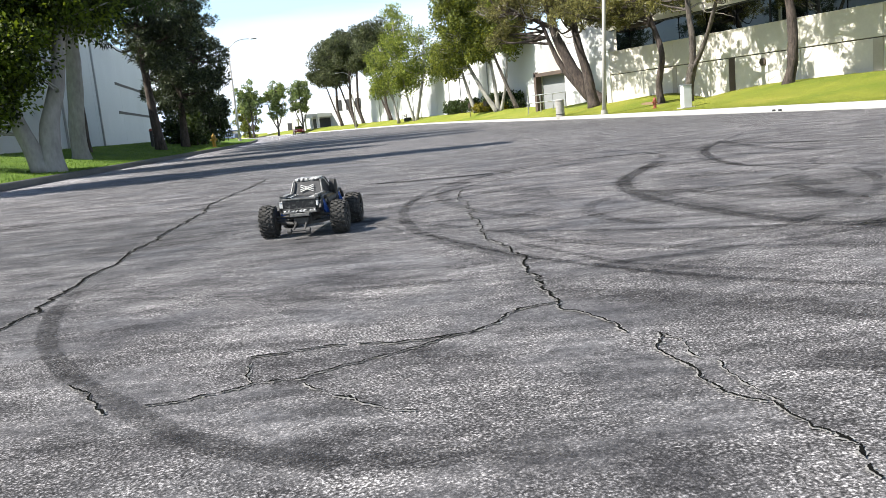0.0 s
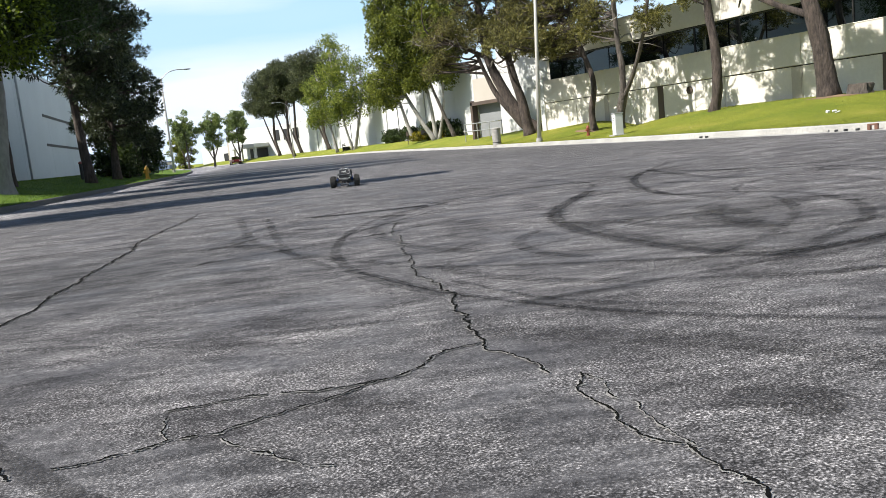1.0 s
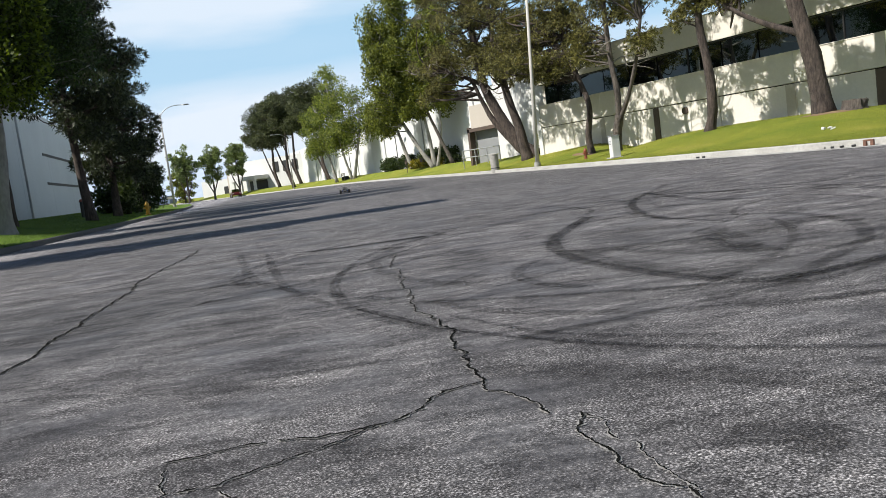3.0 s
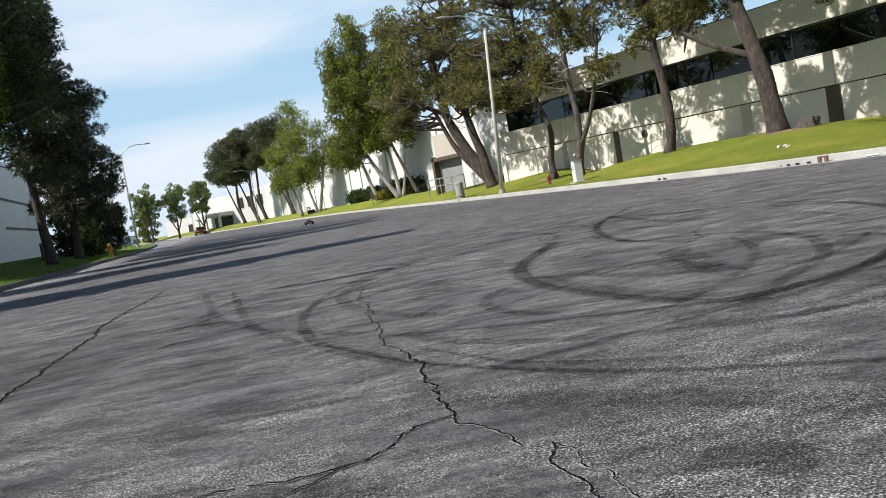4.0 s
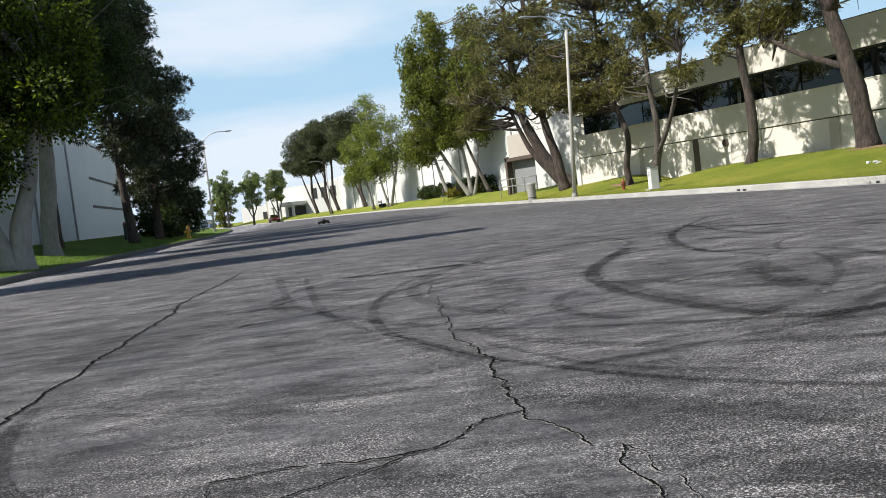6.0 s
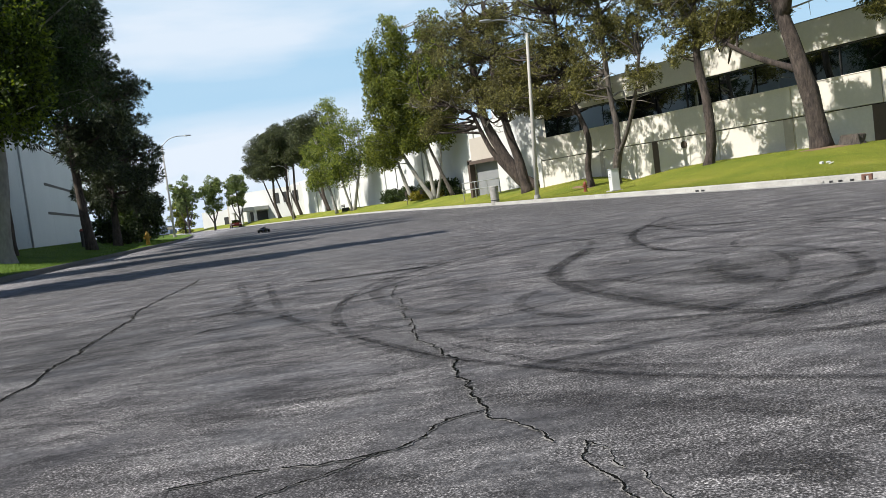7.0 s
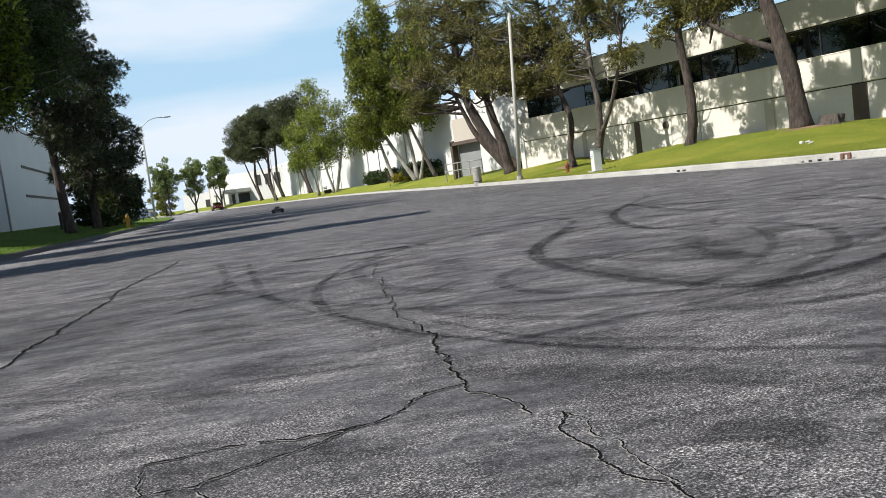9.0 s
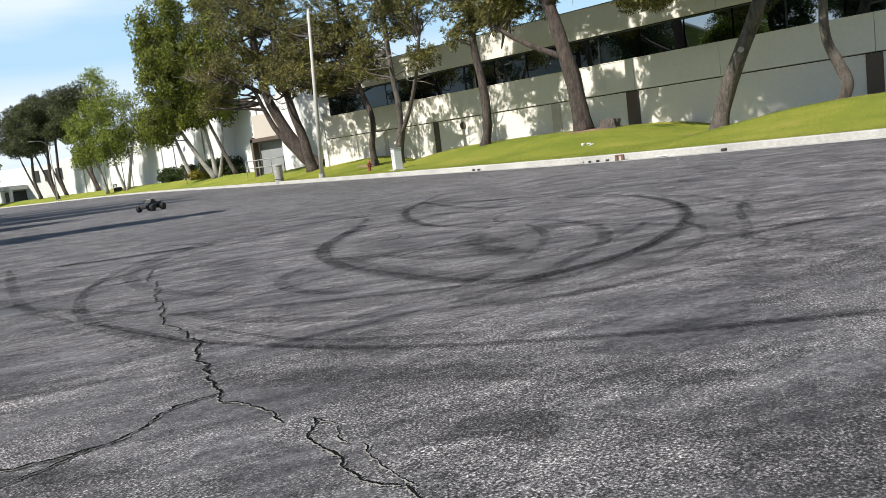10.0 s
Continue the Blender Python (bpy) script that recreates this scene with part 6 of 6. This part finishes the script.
def rc_truck():
    t = thing("rc_truck", pose(0, 0, 0), "black and grey radio-controlled monster truck with big lugged tyres", "toy truck")
    # body shell, lofted from the tail to the nose (+y is forward)
    def ring(w, z0, z1, top):
        w *= 0.86
        return [(-w, z0), (-w * 1.04, (z0 + z1) / 2), (-w * 0.98, z1), (-w * 0.8, top), (w * 0.8, top), (w * 0.98, z1), (w * 1.04, (z0 + z1) / 2), (w, z0)]
    bm = bmesh.new()
    secs = [(-0.335, ring(0.128, 0.165, 0.225, 0.232)), (-0.325, ring(0.138, 0.150, 0.232, 0.240)), (-0.18, ring(0.140, 0.155, 0.232, 0.240)), (-0.02, ring(0.146, 0.150, 0.232, 0.241)),
            (0.14, ring(0.144, 0.155, 0.228, 0.238)), (0.27, ring(0.138, 0.155, 0.214, 0.224)), (0.345, ring(0.124, 0.160, 0.195, 0.204)), (0.36, ring(0.112, 0.168, 0.185, 0.190))]
    rr = [section(bm, y, p) for y, p in secs]
    for a, b in zip(rr, rr[1:]):
        for k in range(8):
            bm.faces.new((a[k], a[(k + 1) % 8], b[(k + 1) % 8], b[k]))
    bm.faces.new(rr[0][::-1])
    bm.faces.new(rr[-1])
    bmesh.ops.recalc_face_normals(bm, faces=bm.faces)
    shell = part("body_shell", bm, BODYBLACK, t, "scuffed black body shell")
    for sx in (-1, 1):
        bm = bmesh.new()
        box(bm, sx * 0.1255, sx * 0.1310, -0.20, 0.18, 0.188, 0.212, 0.002)
        part("side_stripe", bm, BODYGREY, shell, "grey side graphic")
        for yy in (-0.24, 0.24):
            bm = bmesh.new()
            pts = [(sx * 0.128, yy + 0.115 * math.cos(math.radians(a)), 0.150 + 0.085 * math.sin(math.radians(a))) for a in range(15, 166, 15)]
            tube(bm, pts, [0.011] * len(pts), 6)
            part("wheel_arch", bm, DARK, shell, "black wheel arch trim")
    # cab
    bm = bmesh.new()
    a = [bm.verts.new(p) for p in ((-0.108, -0.115, 0.238), (0.108, -0.115, 0.238), (0.105, 0.165, 0.232), (-0.105, 0.165, 0.232))]
    c = [bm.verts.new(p) for p in ((-0.080, -0.070, 0.330), (0.080, -0.070, 0.330), (0.076, 0.06, 0.328), (-0.076, 0.06, 0.328))]
    for k in range(4):
        bm.faces.new((a[k], a[(k + 1) % 4], c[(k + 1) % 4], c[k]))
    bm.faces.new(c)
    bmesh.ops.bevel(bm, geom=list(bm.edges), offset=0.008, segments=2, affect="EDGES")
    bmesh.ops.recalc_face_normals(bm, faces=bm.faces)
    cab = part("cab", bm, DARK, t, "dark cab with tinted windows")
    bm = bmesh.new()
    box(bm, -0.077, 0.077, -0.078, 0.062, 0.322, 0.342, 0.007)
    part("roof_panel", bm, BODYCAMO, cab, "pale camouflage roof panel")
    # crossed graphic on the rear window, leaning with it
    for s in (-1, 1):
        for o in (-0.006, 0.006):
            bm = bmesh.new()
            box(bm, -0.046, 0.046, -0.0035, 0.0, o - 0.002, o + 0.002, 0.0, pose(0, -0.101, 0.280, -26, 0, 0) @ pose(0, 0, 0, 0, s * 21, 0))
            part("window_bar", bm, BODYPALE, cab, "thin pale crossed line on the rear window")
    bm = bmesh.new()
    tube(bm, [(0.108, 0.10, 0.266), (0.140, 0.10, 0.266)], [0.046, 0.046], 18)
    part("side_disc", bm, TYRE, cab, "round dark disc beside the cab")
    for s in (-1, 1):
        bm = bmesh.new()
        tube(bm, [(s * 0.104, -0.135, 0.236), (s * 0.086, -0.085, 0.325), (s * 0.082, 0.06, 0.334), (s * 0.106, 0.165, 0.235)], [0.0055] * 4, 8)
        part("roll_bar", bm, BODYGREY, cab, "grey roll bar")
    # scuffed graphics on the shoulders of the bed and below the tailgate
    for sx in (-1, 1):
        bm = bmesh.new()
        box(bm, sx * 0.060, sx * 0.108, -0.315, -0.125, 0.238, 0.246, 0.003)
        part("bed_graphic", bm, BODYCAMO, shell, "mottled pale and black bed graphic")
    bm = bmesh.new()
    box(bm, -0.098, 0.098, -0.356, -0.340, 0.158, 0.172, 0.003)
    part("lower_valance", bm, BODYCAMO, shell, "mottled grey lower rear panel")
    # open bed, tailgate and bumpers
    bm = bmesh.new()
    for s in (-1, 1):
        box(bm, s * 0.092, s * 0.117, -0.325, -0.115, 0.236, 0.256, 0.004)
    part("bed_rail", bm, BODYGREY, t)
    bm = bmesh.new()
    box(bm, -0.102, 0.102, -0.348, -0.334, 0.170, 0.238, 0.004)
    gate = part("tailgate", bm, BODYBLACK, t, "black tailgate")
    bm = bmesh.new()
    box(bm, -0.105, 0.105, -0.352, -0.335, 0.232, 0.241, 0.002)
    part("tailgate_trim", bm, BODYGREY, gate, "silver tailgate top trim")
    bm = bmesh.new()
    box(bm, -0.104, -0.03, -0.360, -0.336, 0.150, 0.163, 0.004)
    box(bm, 0.03, 0.104, -0.360, -0.336, 0.150, 0.163, 0.004)
    box(bm, -0.06, 0.06, -0.366, -0.336, 0.132, 0.152, 0.004)
    box(bm, -0.100, 0.100, -0.353, -0.336, 0.176, 0.180, 0.001)
    part("rear_bumper", bm, BODYGREY, t, "dusty silver rear bumper")
    for s in (-1, 1):
        bm = bmesh.new()
        box(bm, s * 0.104, s * 0.118, -0.350, -0.335, 0.190, 0.222, 0.003)
        part("tail_lamp", bm, BODYPALE, t, "pale tail lamp")
    bm = bmesh.new()
    box(bm, -0.10, 0.10, 0.345, 0.378, 0.120, 0.172, 0.006)
    part("front_bumper", bm, DARK, t, "black front bumper")
    # chassis, skid plate, arms, shocks
    bm = bmesh.new()
    box(bm, -0.055, 0.055, -0.30, 0.30, 0.075, 0.15, 0.008)
    box(bm, -0.045, 0.045, -0.345, -0.29, 0.085, 0.125, 0.006)
    part("chassis", bm, CHASSIS, t)
    for yy in (-0.24, 0.24):
        for s in (-1, 1):
            bm = bmesh.new()
            tube(bm, [(s * 0.05, yy - 0.045, 0.082), (s * 0.185, yy - 0.01, 0.095)], [0.010, 0.009], 8)
            tube(bm, [(s * 0.05, yy + 0.045, 0.082), (s * 0.185, yy + 0.01, 0.095)], [0.010, 0.009], 8)
            tube(bm, [(s * 0.055, yy, 0.125), (s * 0.185, yy, 0.122)], [0.008, 0.008], 8)
            part("suspension_arm", bm, CHASSIS, t)
            bm = bmesh.new()
            tube(bm, [(s * 0.106, yy + 0.02, 0.222), (s * 0.148, yy + 0.02, 0.105)], [0.017, 0.017], 10)
            part("shock", bm, BLUE, t, "bright blue shock absorber")
            bm = bmesh.new()
            tube(bm, [(s * 0.10, yy, 0.101), (s * 0.19, yy, 0.101)], [0.010, 0.012], 8)
            part("axle", bm, DARK, t)
    bm = bmesh.new()
    for s in (-1, 1):
        tube(bm, [(s * 0.03, -0.33, 0.10), (s * 0.035, -0.42, 0.055)], [0.007, 0.007], 8)
    tube(bm, [(-0.055, -0.42, 0.055), (0.055, -0.42, 0.055)], [0.006, 0.006], 8)
    part("wheelie_bar", bm, CHASSIS, t, "dusty wheelie bar")
    for s in (-1, 1):
        bm = bmesh.new()
        tube(bm, [(s * 0.047, -0.42, 0.052), (s * 0.068, -0.42, 0.052)], [0.019, 0.019], 12)
        part("small_roller", bm, CHASSIS, t, "small pale roller")
    wheels = [wheel(t, x, y) for y in (-0.24, 0.24) for x in (-0.222, 0.222)]
    return t, wheels


TRUCK, WHEELS = rc_truck()
TRUCK_ROWS = [
    # seconds, x, y, heading (degrees, clockwise from +y)
    (0.0, 1.70, 5.17, 30), (0.1, 2.02, 5.72, 29), (0.2, 2.36, 6.36, 27), (0.3, 2.72, 7.05, 26), (0.5, 3.80, 9.15, 26), (0.7, 4.85, 11.0, 25),
    (1.0, 6.35, 14.2, 25), (1.5, 9.7, 21.3, 25), (2.0, 12.5, 28.1, 24), (2.6, 15.4, 35.0, 23), (3.5, 18.9, 42.9, 22), (4.0, 20.4, 46.6, 20), (4.5, 21.8, 49.9, 5),
    (5.0, 22.0, 52.4, -25), (5.5, 20.9, 53.8, -75), (6.2, 18.2, 52.8, -115), (7.0, 15.8, 48.5, -135), (7.5, 15.6, 48.4, -150), (8.0, 15.5, 46.8, -172), (8.5, 14.9, 42.9, -176),
    (9.0, 14.4, 38.9, -168), (9.5, 12.7, 30.6, -140), (9.75, 11.7, 26.0, -128), (10.0, 10.7, 21.6, -120),
]


def motions():
    walk(TRUCK, [(t, pose(x, y, rise(UX * x + UY * y), 0, 0, -a)) for t, x, y, a in TRUCK_ROWS])
    for k, w in enumerate(WHEELS):
        p = w.matrix_basis.translation.copy()
        walk(w, [(0.1 * i, pose(p.x, p.y, p.z) @ pose(0, 0, 0, -62 * i)) for i in range(101)])


motions()
